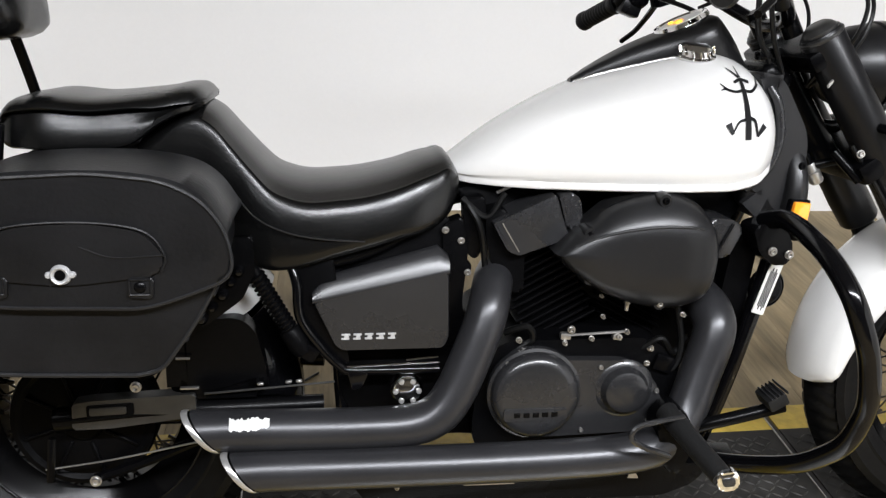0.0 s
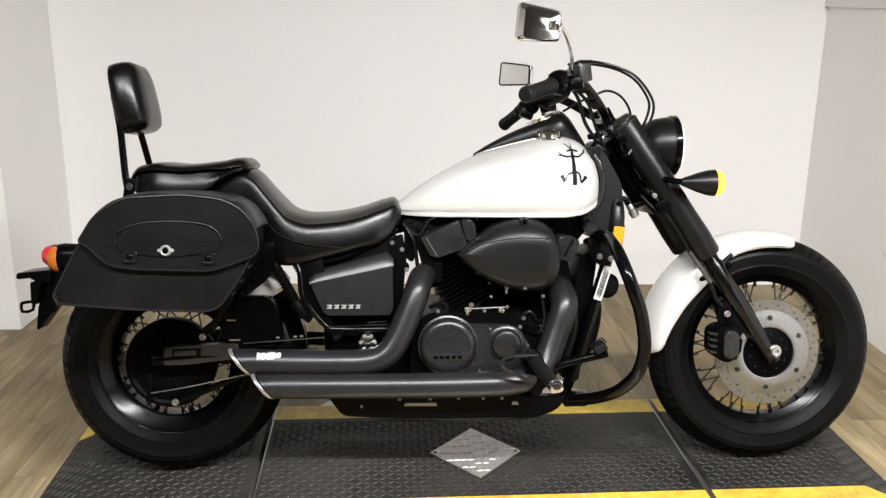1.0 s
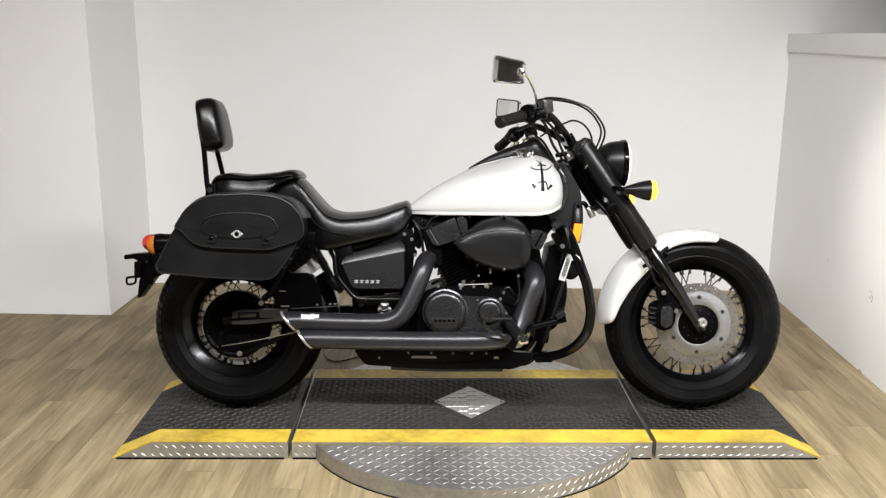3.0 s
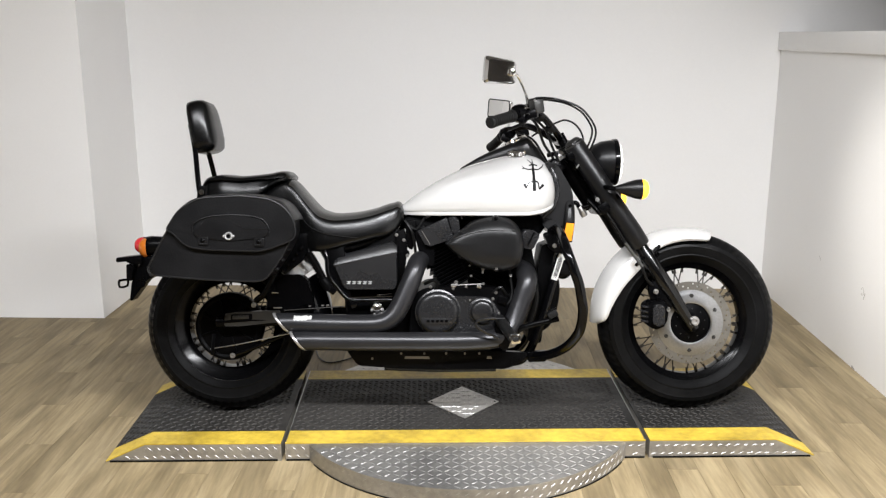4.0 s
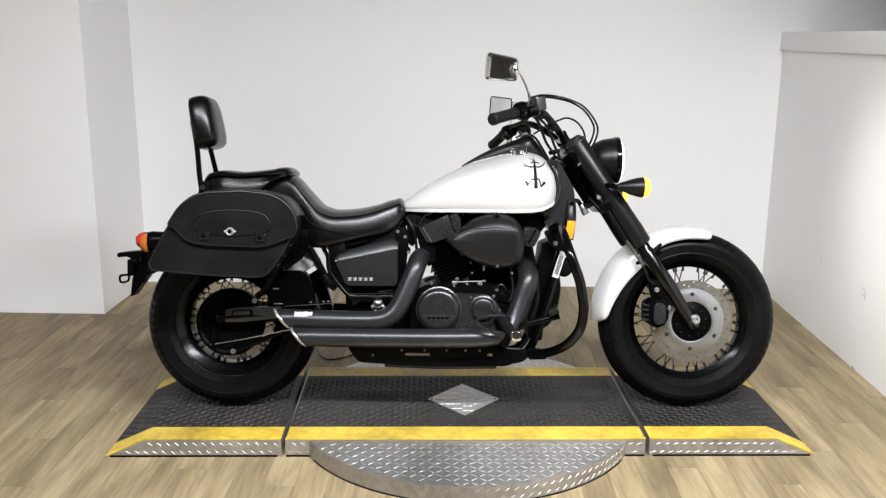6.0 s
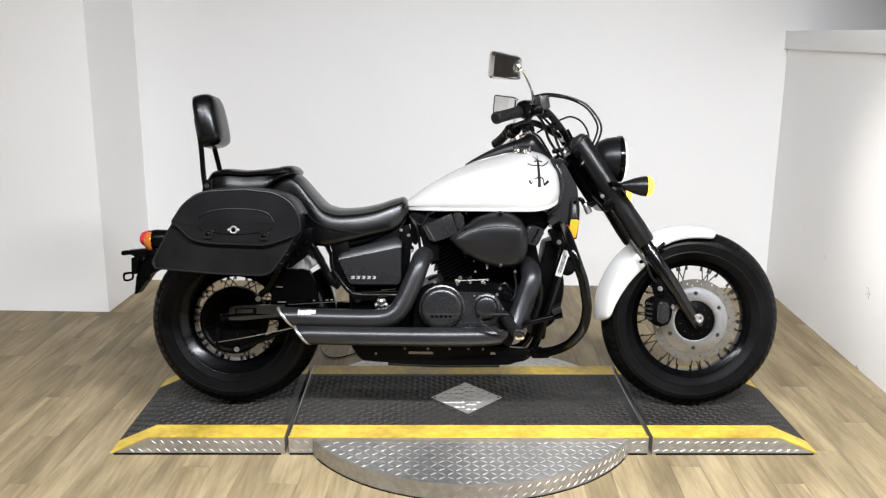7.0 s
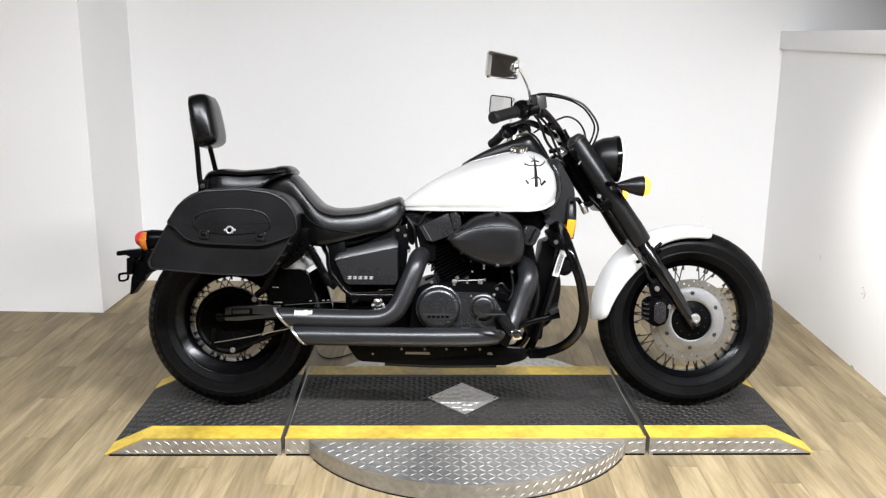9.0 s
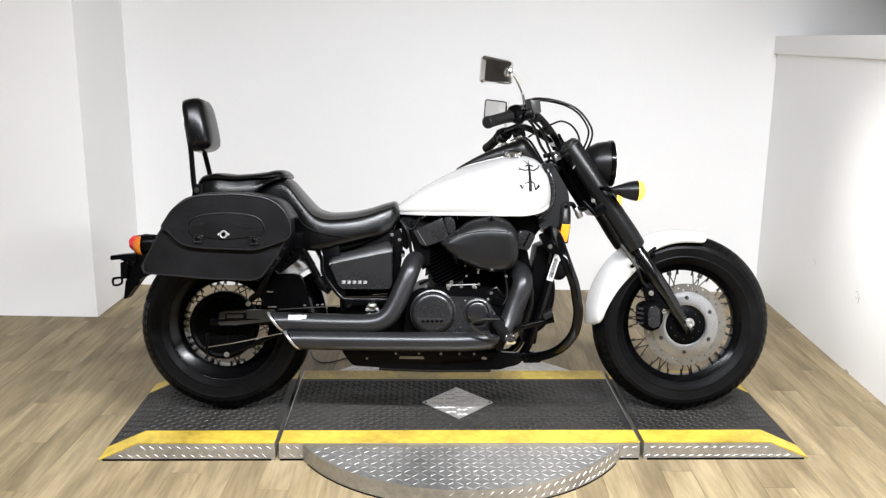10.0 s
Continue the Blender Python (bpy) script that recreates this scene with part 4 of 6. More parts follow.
rings = []
for x in [0.610 + 0.558 * (0.5 - 0.5 * math.cos(math.pi * k / 44)) for k in range(45)]:
    zt, zb, w = t_top(x), t_bot(x), t_half(x)
    zm = zb + 0.34 * (zt - zb)
    half = [(0.0, zb + 0.004), (w * 0.6, zb + 0.004), (w * 0.93, zb), (w * 0.945, zb + 0.003), (w * 0.94, zb + 0.008)]
    half += [(tank_y(x, zb + 0.012 + (zm - zb - 0.012) * k / 5) - (0.003 if k == 0 else 0), zb + 0.012 + (zm - zb - 0.012) * k / 5) for k in range(6)]
    half += [(w * math.cos(t) ** (2 / 2.15), zm + (zt - zm) * math.sin(t) ** (2 / 2.15)) for t in (math.pi / 2 * k / 14 for k in range(1, 15))]
    rings.append([(x, -y, z) for y, z in half] + [(x, y, z) for y, z in half[-2:0:-1]])
tank = part("fuel_tank", loft(B(), rings), WHITE, bike, "glossy white teardrop fuel tank", angle=60)


def stroke(bm, pts, width):
    """A flat painted stroke on the tank's right side."""
    line = spline([(x, 0, z) for x, z in pts], 4)
    prev = None
    for i, p in enumerate(line):
        t = (line[min(i + 1, len(line) - 1)] - line[max(i - 1, 0)]).normalized()
        w = width[0] + (width[1] - width[0]) * i / max(1, len(line) - 1)
        s = Vector((-t.z, 0, t.x)) * w / 2
        row = [bm.verts.new((q.x, -tank_y(q.x, q.z) - 0.0022, q.z)) for q in (p - s, p + s)]
        if prev:
            bm.faces.new((prev[0], prev[1], row[1], row[0]))
        prev = row


bm = B()
DX, DZ = 0.009, -0.006
for pts, w in (
    ([(1.068, 0.893), (1.068, 0.875), (1.069, 0.845), (1.070, 0.800)], (0.006, 0.012)),
    ([(1.034, 0.879), (1.052, 0.874), (1.068, 0.876), (1.084, 0.874), (1.103, 0.885)], (0.0035, 0.0045)),
    ([(1.050, 0.909), (1.058, 0.903), (1.065, 0.895)], (0.0015, 0.004)),
    ([(1.068, 0.912), (1.068, 0.895)], (0.0015, 0.005)),
    ([(1.054, 0.888), (1.068, 0.892), (1.084, 0.888)], (0.004, 0.005)),
    ([(1.066, 0.832), (1.052, 0.828), (1.042, 0.812)], (0.005, 0.003)),
    ([(1.073, 0.834), (1.083, 0.828), (1.087, 0.806)], (0.006, 0.004)),
    ([(1.034, 0.826), (1.042, 0.809)], (0.011, 0.005)),
    ([(1.087, 0.805), (1.102, 0.822)], (0.005, 0.011)),
    ([(1.029, 0.886), (1.037, 0.879)], (0.0015, 0.003)),
    ([(1.028, 0.876), (1.038, 0.879)], (0.0015, 0.003)),
    ([(1.108, 0.893), (1.100, 0.883)], (0.004, 0.004)),
    ([(1.069, 0.862), (1.069, 0.832)], (0.008, 0.012)),
):
    stroke(bm, [(x + DX, z + DZ) for x, z in pts], w)
part("tank_decal", bm, DECAL, tank, "black abstract decal")

# console with the speedometer, on the tank's ridge
cx = [0.828, 0.86, 0.925, 1.0, 1.045, 1.068, 1.095, 1.13, 1.155]
c_top = curve(cx, [0.877, 0.897, 0.932, 0.963, 0.981, 0.988, 0.962, 0.912, 0.878])
c_low = curve(cx, [0.868, 0.880, 0.898, 0.915, 0.922, 0.922, 0.905, 0.88, 0.868])
c_half = curve(cx, [0.012, 0.025, 0.042, 0.056, 0.060, 0.058, 0.050, 0.034, 0.018])
rings = []
for x in np.linspace(0.828, 1.155, 40):
    w, t, l = c_half(x), c_top(x), c_low(x)
    half = [(0, l), (w * 0.98, l), (w, l + 0.004), (w * 0.97, l + (t - l) * 0.5), (w * 0.86, l + (t - l) * 0.85), (w * 0.6, l + (t - l) * 0.97), (0, t)]
    rings.append([(x, -y, z) for y, z in half] + [(x, y, z) for y, z in half[-2:0:-1]])
con = part("tank_console", loft(B(), rings), SATINAIR, bike, "black tank-top instrument console", angle=50)
for s in (-1, 1):
    part("console_trim", tube(B(), [(x, s * (c_half(x) + 0.002), c_low(x) + 0.002) for x in np.linspace(0.832, 1.045, 9)], 0.0038, 8, 3), STEEL, con, "bright trim strip along the console's edge")
    part("console_gasket", tube(B(), [(x, s * (c_half(x) + 0.008), c_low(x) - 0.006) for x in np.linspace(0.83, 0.99, 7)], 0.003, 6, 3), SATIN, con)
gn = Vector((-0.42, 0, 0.9)).normalized()
part("speedometer", lathe(B(), [(0, 0.004), (0.038, 0.004), (0.042, 0.008), (0.047, 0.007), (0.049, 0.0), (0.045, -0.008)], (1.022, 0, 0.972), gn, 48), CHROME, con, "chrome-rimmed speedometer")
part("speedometer_face", lathe(B(), [(0, 0.0055), (0.037, 0.0055), (0.037, 0.004)], (1.022, 0, 0.972), gn, 40), LABEL, con)
for dx, dy, r in ((-0.010, -0.022, 1.0), (-0.006, -0.006, 1.6), (-0.013, 0.010, 0.9)):
    part("warning_light", lathe(B(), [(0, 0.009), (0.004 * r, 0.0085), (0.006 * r, 0.0065)], Vector((1.022 + dx, dy, 0.972 + 0.45 * dx)), gn, 16), AMBERLIT if r < 1.5 else ORANGELIT, con, "lit amber warning light")
cap = part("fuel_cap", lathe(B(), [(0, 0.018), (0.02, 0.018), (0.026, 0.014), (0.028, 0.004), (0.034, 0.002), (0.034, -0.006)], (1.026, -0.062, 0.921), (0, -0.35, 1), 32), CHROME, con, "chrome fuel filler cap")
for k in range(12):
    a = 2 * math.pi * k / 12
    part("cap_knurl", box(B(), (1.026 + 0.029 * math.cos(a), -0.066 + 0.027 * math.sin(a), 0.931 + 0.009 * math.sin(a)), (0.005, 0.005, 0.012), (15, 0, math.degrees(a)), 0.001, 1), CHROME, cap)

# ---- seats ----
def saddle(name, xs, top, bot, half, crown, label, seam=0.4, flare=0.0, welt=True):
    """An upholstered seat: a dished or crowned top panel with a welt at its edge, over side panels with a sewn seam."""
    ft, fb, fh, fc = curve(xs, top), curve(xs, bot), curve(xs, half), curve(xs, crown)
    rings = []
    for x in np.linspace(xs[0], xs[-1], 72):
        t, b, w, c = ft(x), fb(x), fh(x), fc(x)
        e = t - c  # where the top rolls over into the side
        m = b + (e - b) * seam
        k = 0.955 + flare * 0.3
        hh = [(0, b), (w * (k - 0.05), b), (w * k, b + 0.003), (w * (k + 0.005), b + 0.010), (w * (k - flare * 0.45), b + (m - b) * 0.6), (w * (k - flare), m - 0.003), (w * (k - flare - 0.01), m)]
        if welt:
            d = t - min(0.022, 0.42 * c)  # the welt's height
            hh = hh[:3] + [(w * 0.985, b + 0.012), (w * 0.988, b + (d - b) * 0.25), (w * 0.98, b + (d - b) * 0.42), (w * 0.966, b + (d - b) * 0.58), (w * 0.948, b + (d - b) * 0.73), (w * 0.925, b + (d - b) * 0.87), (w * 0.902, b + (d - b) * 0.945), (w * 0.882, b + (d - b) * 0.985), (w * 0.862, d), (w * 0.845, d + 0.0006), (w * 0.83, d + 0.0012), (w * 0.72, d + (t - d) * 0.42), (w * 0.5, d + (t - d) * 0.78), (w * 0.25, d + (t - d) * 0.95), (0, t)]
        else:
            hh += [(w * (k - flare + 0.03), m + 0.003), (w * 0.985, m + (e - m) * 0.5), (w, e), (w * 0.985, e + c * 0.22), (w * 0.93, e + c * 0.5), (w * 0.80, e + c * 0.78), (w * 0.6, e + c * 0.93), (w * 0.3, e + c * 0.99), (0, t)]
        rings.append([(x, -y, z) for y, z in hh] + [(x, y, z) for y, z in hh[-2:0:-1]])
    return part(name, loft(B(), rings), VINYL, bike, label, angle=50)


SX = [0.12, 0.160, 0.19, 0.218, 0.237, 0.268, 0.298, 0.325, 0.354, 0.43, 0.521, 0.585, 0.612, 0.626]
seat = saddle("rider_seat", SX, [0.783, 0.812, 0.832, 0.839, 0.829, 0.794, 0.760, 0.733, 0.720, 0.716, 0.732, 0.752, 0.754, 0.735], [0.68, 0.66, 0.64, 0.622, 0.61, 0.594, 0.586, 0.583, 0.586, 0.606, 0.628, 0.645, 0.668, 0.695], [0.105, 0.112, 0.118, 0.124, 0.130, 0.141, 0.154, 0.164, 0.171, 0.172, 0.158, 0.136, 0.12, 0.105], [0.03, 0.03, 0.04, 0.05, 0.055, 0.065, 0.07, 0.07, 0.06, 0.05, 0.055, 0.05, 0.04, 0.03], "black vinyl rider's seat")
pill = saddle("passenger_seat", [-0.086, -0.07, -0.037, 0.060, 0.12, 0.158, 0.196, 0.216, 0.226], [0.820, 0.839, 0.850, 0.848, 0.853, 0.858, 0.865, 0.862, 0.852], [0.782, 0.774, 0.771, 0.771, 0.780, 0.808, 0.826, 0.831, 0.838], [0.09, 0.110, 0.124, 0.132, 0.134, 0.132, 0.124, 0.110, 0.092], [0.014, 0.016, 0.018, 0.018, 0.018, 0.022, 0.024, 0.02, 0.010], "black vinyl passenger seat", 0.92, 0.09, False)
part("seat_piping", tube(B(), [(0.262, -0.150, 0.72), (0.30, -0.166, 0.675), (0.345, -0.174, 0.652), (0.40, -0.176, 0.640), (0.47, -0.166, 0.632)], 0.0014, 6, 6), STITCH, seat)
part("seat_strap_tab", box(B(), (0.049, -0.141, 0.766), (0.03, 0.003, 0.006), (0, 4, 0), 0.001, 1), STEEL, pill)
bm = B()
prism(bm, rounded([(-0.06, 0.765), (0.24, 0.77), (0.30, 0.70), (0.30, 0.60), (0.20, 0.56), (0.02, 0.62)], 0.03), -0.10, 0.10, 0.01, both=True)
part("seat_base", bm, MATTE, bike)

# backrest
pc, pr = Vector((-0.104, 0.0, 1.018)), Vector((0, 1, 0))
pu = Vector((-0.20, 0, 0.98)).normalized()
pn = Vector((pu.z, 0, -pu.x))
PADO = rounded([(-0.100, -0.091), (0.100, -0.091), (0.108, 0.0), (0.088, 0.097), (-0.088, 0.097), (-0.108, 0.0)], 0.048, 6)
rings = [[pc + pn * d + pr * x * k + pu * z * k for x, z in PADO] for d, k in ((-0.022, 0.9), (-0.018, 0.98), (-0.004, 1.0), (0.018, 1.0), (0.034, 0.965), (0.047, 0.88), (0.054, 0.7), (0.057, 0.4))]
part("backrest_pad", loft(B(), rings), VINYL, bike, "black vinyl sissy-bar backrest pad", angle=60)
for s in (-1, 1):
    part("backrest_post", tube(B(), [(-0.132, s * 0.055, 1.03), (-0.120, s * 0.070, 0.985), (-0.106, s * 0.092, 0.93), (-0.088, s * 0.126, 0.82), (-0.078, s * 0.13, 0.765)], 0.0105, 8, 6, flat=0.7), SATIN, bike, "black flat steel backrest post")
bm = B()
box(bm, (-0.076, -0.136, 0.785), (0.026, 0.012, 0.055), (0, 8, 0), 0.003)
bk = part("backrest_bracket", bm, SATIN, bike)
part("bracket_bolt", bolt(B(), (-0.074, -0.142, 0.79), 0.007, 0.006), CHROME, bk)

# ---- saddlebag on the right ----
bag_o = rounded([(-0.195, 0.540), (-0.185, 0.521), (0.012, 0.505), (0.160, 0.500), (0.190, 0.508), (0.236, 0.571), (0.274, 0.64), (0.272, 0.71), (0.234, 0.75), (0.12, 0.765), (-0.02, 0.758), (-0.09, 0.715), (-0.135, 0.655)], 0.03, 5)
bag = part("saddlebag", prism(B(), bag_o, -0.362, -0.185, 0.014, 3, both=True), LEATHER, bike, "black leather saddlebag with a buckled flap", angle=45)
flap_o = rounded([(-0.128, 0.668), (-0.106, 0.658), (-0.064, 0.614), (0.0, 0.604), (0.176, 0.599), (0.222, 0.613), (0.292, 0.640), (0.284, 0.70), (0.252, 0.744), (0.205, 0.768), (0.115, 0.778), (-0.02, 0.771), (-0.088, 0.732)], 0.028, 5)
flap = part("bag_flap", prism(B(), flap_o, -0.378, -0.362, 0.008, 3), LEATHER, bag, "black leather bag flap")
# the flap's top wraps over the bag
top_line = [(-0.128, 0.668), (-0.088, 0.732), (-0.02, 0.771), (0.115, 0.778), (0.205, 0.768), (0.252, 0.744), (0.284, 0.70)]
bm = B()
tl = spline([(x, 0, z) for x, z in top_line], 6)
loft(bm, [[(p.x, -0.372, p.z - 0.004), (p.x, -0.366, p.z + 0.002), (p.x, -0.28, p.z + 0.007), (p.x, -0.185, p.z + 0.004), (p.x, -0.185, p.z - 0.004), (p.x, -0.28, p.z - 0.001)] for p in tl])
part("flap_top", bm, LEATHER, bag)
part("flap_piping", tube(B(), [(x, -0.379, z) for x, z in flap_o + flap_o[:1]], 0.0026, 6, 2), STITCH, bag)
part("bag_piping", tube(B(), [(x, -0.364, z) for x, z in bag_o + bag_o[:1]], 0.003, 6, 2), STITCH, bag)
# embossed oval on the flap
part("flap_panel", prism(B(), rounded([(-0.042, 0.645), (-0.034, 0.69), (0.02, 0.711), (0.11, 0.715), (0.178, 0.703), (0.204, 0.672), (0.198, 0.645), (0.08, 0.632)], 0.03, 6), -0.3825, -0.376, 0.005, 3), LEATHER, flap)
part("flap_tooling", tube(B(), [(-0.04, -0.3830, 0.66), (-0.035, -0.3830, 0.69), (0.02, -0.3830, 0.712), (0.11, -0.3830, 0.716), (0.18, -0.3830, 0.704), (0.205, -0.3830, 0.672), (0.20, -0.3830, 0.65)], 0.0016, 6, 6), LEATHER, flap)
part("flap_tooling", tube(B(), [(0.10, -0.3830, 0.684), (0.14, -0.3830, 0.67), (0.205, -0.3830, 0.672)], 0.0012, 6, 6), LEATHER, flap)
con2 = part("concho", lathe(B(), [(0.0, 0.004), (0.0075, 0.004), (0.0085, 0.006), (0.0105, 0.007), (0.0125, 0.005), (0.0138, 0.0)], (0.075, -0.382, 0.648), (0, -1, 0), 32), SILVERLET, flap, "round chrome concho")
for k in range(2):
    a = math.pi * k
    part("concho_wing", lathe(B(), [(0, 0.005), (0.0035, 0.004), (0.005, 0)], (0.075 + 0.0148 * math.cos(a), -0.382, 0.648 + 0.0148 * math.sin(a)), (0, -1, 0), 12), SILVERLET, con2)
part("concho_centre", lathe(B(), [(0, 0.0055), (0.0066, 0.005), (0.0076, 0.003)], (0.075, -0.382, 0.648), (0, -1, 0), 20), MATTE, con2)
for x, z in ((-0.008, 0.634), (0.172, 0.630)):
    part("bag_buckle", prism(B(), rounded([(x - 0.016, z - 0.014), (x + 0.016, z - 0.016), (x + 0.018, z + 0.012), (x - 0.014, z + 0.014)], 0.005), -0.384, -0.377, 0.003), LEATHER, flap)
    part("buckle_stud", lathe(B(), [(0, 0.003), (0.006, 0.002), (0.008, 0)], (x, -0.384, z), (0, -1, 0), 14), SATIN, flap)
    part("buckle_loop", tube(B(), [(x - 0.013, -0.385, z - 0.01), (x - 0.013, -0.385, z + 0.01), (x + 0.013, -0.385, z + 0.01), (x + 0.013, -0.385, z - 0.01), (x - 0.013, -0.385, z - 0.01)], 0.0014, 6, 1), LEATHER, flap)
for (x, z) in ((0.255, 0.60), (0.235, 0.565), (0.215, 0.535)):
    part("lacing", box(B(), (x, -0.30, z), (0.008, 0.05, 0.006), (0, 40, 0), 0.002, 1), STITCH, bag)

# ---- chassis ----
fr = part("chassis", tube(B(), [(1.15, 0, 0.83), (1.05, 0, 0.80), (0.85, 0, 0.74), (0.66, 0, 0.69), (0.45, 0, 0.64)], 0.025, 14), SATIN, bike, "satin black tubular steel frame")
for s in (-1, 1):
    part("down_tube", tube(B(), [(1.215, s * 0.06, 0.70), (1.185, s * 0.09, 0.58), (1.145, s * 0.1, 0.44), (1.10, s * 0.1, 0.29), (1.06, s * 0.1, 0.21), (1.0, s * 0.1, 0.185), (0.8, s * 0.1, 0.185), (0.55, s * 0.1, 0.19), (0.45, s * 0.1, 0.24), (0.435, s * 0.1, 0.34), (0.43, s * 0.1, 0.45), (0.42, s * 0.12, 0.58)], 0.0155, 12, 6), GLOSS, fr, "gloss black frame down tube")
    part("seat_rail", tube(B(), [(0.60, s * 0.1, 0.66), (0.45, s * 0.13, 0.60), (0.30, s * 0.14, 0.60), (0.10, s * 0.145, 0.68), (-0.05, s * 0.145, 0.70)], 0.012, 10), SATIN, fr)
    part("swingarm_arm", tube(B(), [(0.40, s * 0.115, 0.335), (0.25, s * 0.128, 0.338), (0.08, s * 0.132, 0.34), (-0.03, s * 0.132, 0.332)], 0.021, 10, 6, flat=0.8), SATIN, bike, "satin black swingarm")
    sh0, sh1 = Vector((0.292, s * 0.165, 0.595)), Vector((0.370, s * 0.165, 0.452))
    shock = part("shock_absorber", rod(B(), sh0, sh1, 0.0105, 14), SATIN, bike, "black coil-over rear shock absorber")
    coil = []
    ax = (sh1 - sh0).normalized()
    u = ax.orthogonal().normalized()
    v = ax.cross(u)
    for k in range(145):
        a = 2 * math.pi * k / 10
        coil.append(sh0 + (sh1 - sh0) * (0.08 + 0.70 * k / 144) + 0.0125 * (math.cos(a) * u + math.sin(a) * v))
    bm = B()
    tube(bm, coil, 0.0030, 6, 1)
    part("shock_spring", bm, SATIN, shock)
    part("shock_body", lathe(B(), [(0, 0.118), (0.015, 0.118), (0.0175, 0.122), (0.0175, 0.150), (0.014, 0.164), (0, 0.166)], sh0, ax, 20), MATTE, shock)
part("frame_rail_plate", prism(B(), rounded([(0.360, 0.588), (0.42, 0.605), (0.445, 0.42), (0.402, 0.456), (0.370, 0.506)], 0.006), -0.158, -0.13, 0.003), SATIN, bike)
part("shock_mount", box(B(), (0.376, -0.150, 0.454), (0.038, 0.05, 0.026), (0, 35, 0), 0.005), SATIN, bike)
# swingarm end plate, torque rod, brake rod and linkage
pl = part("axle_plate", prism(B(), rounded([(0.0, 0.321), (0.002, 0.366), (0.03, 0.370), (0.195, 0.377), (0.195, 0.337), (0.06, 0.322)], 0.005), -0.148, -0.118, 0.004), PLATE, bike, "worn grey metal swingarm end plate with axle slot")
# Flat dark patch on the plate; the slot's shade is in its colour.
part("axle_slot", prism(B(), rounded([(0.024, 0.363), (0.098, 0.366), (0.098, 0.346), (0.086, 0.341), (0.024, 0.340)], 0.004), -0.1495, -0.147), HOLE, pl)
part("slot_washer", prism(B(), rounded([(0.029, 0.359), (0.086, 0.361), (0.086, 0.348), (0.029, 0.346)], 0.003), -0.152, -0.148, 0.001), PLATE, pl)
part("rear_axle_nut", lathe(B(), [(0, 0.012), (0.010, 0.012), (0.014, 0.010), (0.014, 0.0), (0.02, 0.0)], (-0.016, -0.132, 0.340), (0, -1, 0), 6), SATIN, pl)
# Steel strip stands in for a glint on the swingarm's end.
part("swingarm_cap", box(B(), (0.186, -0.14, 0.386), (0.03, 0.012, 0.004), (0, 0, 0), 0.0015), STEEL, pl)
# Rod and bright specks stand in for the highlight along the swingarm's top.
part("brake_line", rod(B(), (0.21, -0.15, 0.378), (0.42, -0.15, 0.392), 0.0018, 8), PLATE, bike, "thin grey rod standing in for the swingarm's broken highlight")
for x in (0.300, 0.345, 0.362):
    part("line_clip", box(B(), (x, -0.152, 0.393 + 0.05 * (x - 0.3)), (0.010, 0.006, 0.005), (0, -4, 0), 0.0015, 1), STEEL, bike)
# Short steel rod in place of a glint below the saddlebag.
part("stay_clip", rod(B(), (0.168, -0.15, 0.440), (0.190, -0.15, 0.4395), 0.0022, 8), STEEL, bike)
part("torque_rod", tube(B(), [(0.018, -0.104, 0.211), (0.10, -0.115, 0.243), (0.21, -0.125, 0.292)], 0.009, 8, 4), SATIN, bike)
part("torque_bolt", bolt(B(), (0.020, -0.115, 0.212), 0.0072, 0.008), STEEL, bike)
part("brake_rod", tube(B(), [(-0.058, -0.115, 0.236), (0.05, -0.128, 0.256), (0.16, -0.136, 0.280), (0.25, -0.14, 0.30)], 0.0016, 8, 4), STEEL, bike)
part("brake_arm", tube(B(), [(-0.045, -0.11, 0.29), (-0.048, -0.115, 0.25), (-0.052, -0.115, 0.215)], 0.007, 8, 4), SATIN, bike)
part("hanger_bolt", bolt(B(), (0.106, -0.16, 0.398), 0.0068, 0.008), STEEL, bike, "bright hanger bolt")
part("bag_support", tube(B(), [(0.112, -0.14, 0.412), (0.147, -0.165, 0.442), (0.186, -0.185, 0.51), (0.206, -0.19, 0.559), (0.22, -0.19, 0.60)], 0.0115, 10), SATIN, bike)
part("frame_side_rail", tube(B(), [(0.352, -0.15, 0.600), (0.362, -0.163, 0.563), (0.367, -0.166, 0.508), (0.398, -0.166, 0.459), (0.430, -0.166, 0.424), (0.452, -0.166, 0.417), (0.590, -0.166, 0.416)], 0.0078, 12, 6), GLOSS, bike, "gloss black frame side rail")
pk = part("pivot_cover", lathe(B(), [(0, 0.014), (0.012, 0.014), (0.016, 0.011), (0.022, 0.010), (0.027, 0.004), (0.028, -0.01)], (0.537, -0.168, 0.383), (0, -1, 0), 28), CHROME, bike, "round chrome swingarm pivot cover")
for k in range(6):
    a = math.pi / 3 * k
    part("cover_lobe", lathe(B(), [(0, 0.005), (0.004, 0.004), (0.005, 0)], (0.537 + 0.019 * math.cos(a), -0.178, 0.383 + 0.019 * math.sin(a)), (0, -1, 0), 10), ENDRING, pk)
part("bright_bracket", prism(B(), rounded([(0.440, 0.420), (0.474, 0.416), (0.464, 0.392), (0.448, 0.386)], 0.004), -0.176, -0.16, 0.002), GLOSS, bike)
# Thin chrome rods draw the glints of the gloss black frame rail.
for z, x0, x1 in ((0.4245, 0.44, 0.590), (0.434, 0.536, 0.588)):
    part("bright_rail", rod(B(), (x0, -0.168, z), (x1, -0.168, z + 0.004), 0.0018, 8), CHROME, bike)
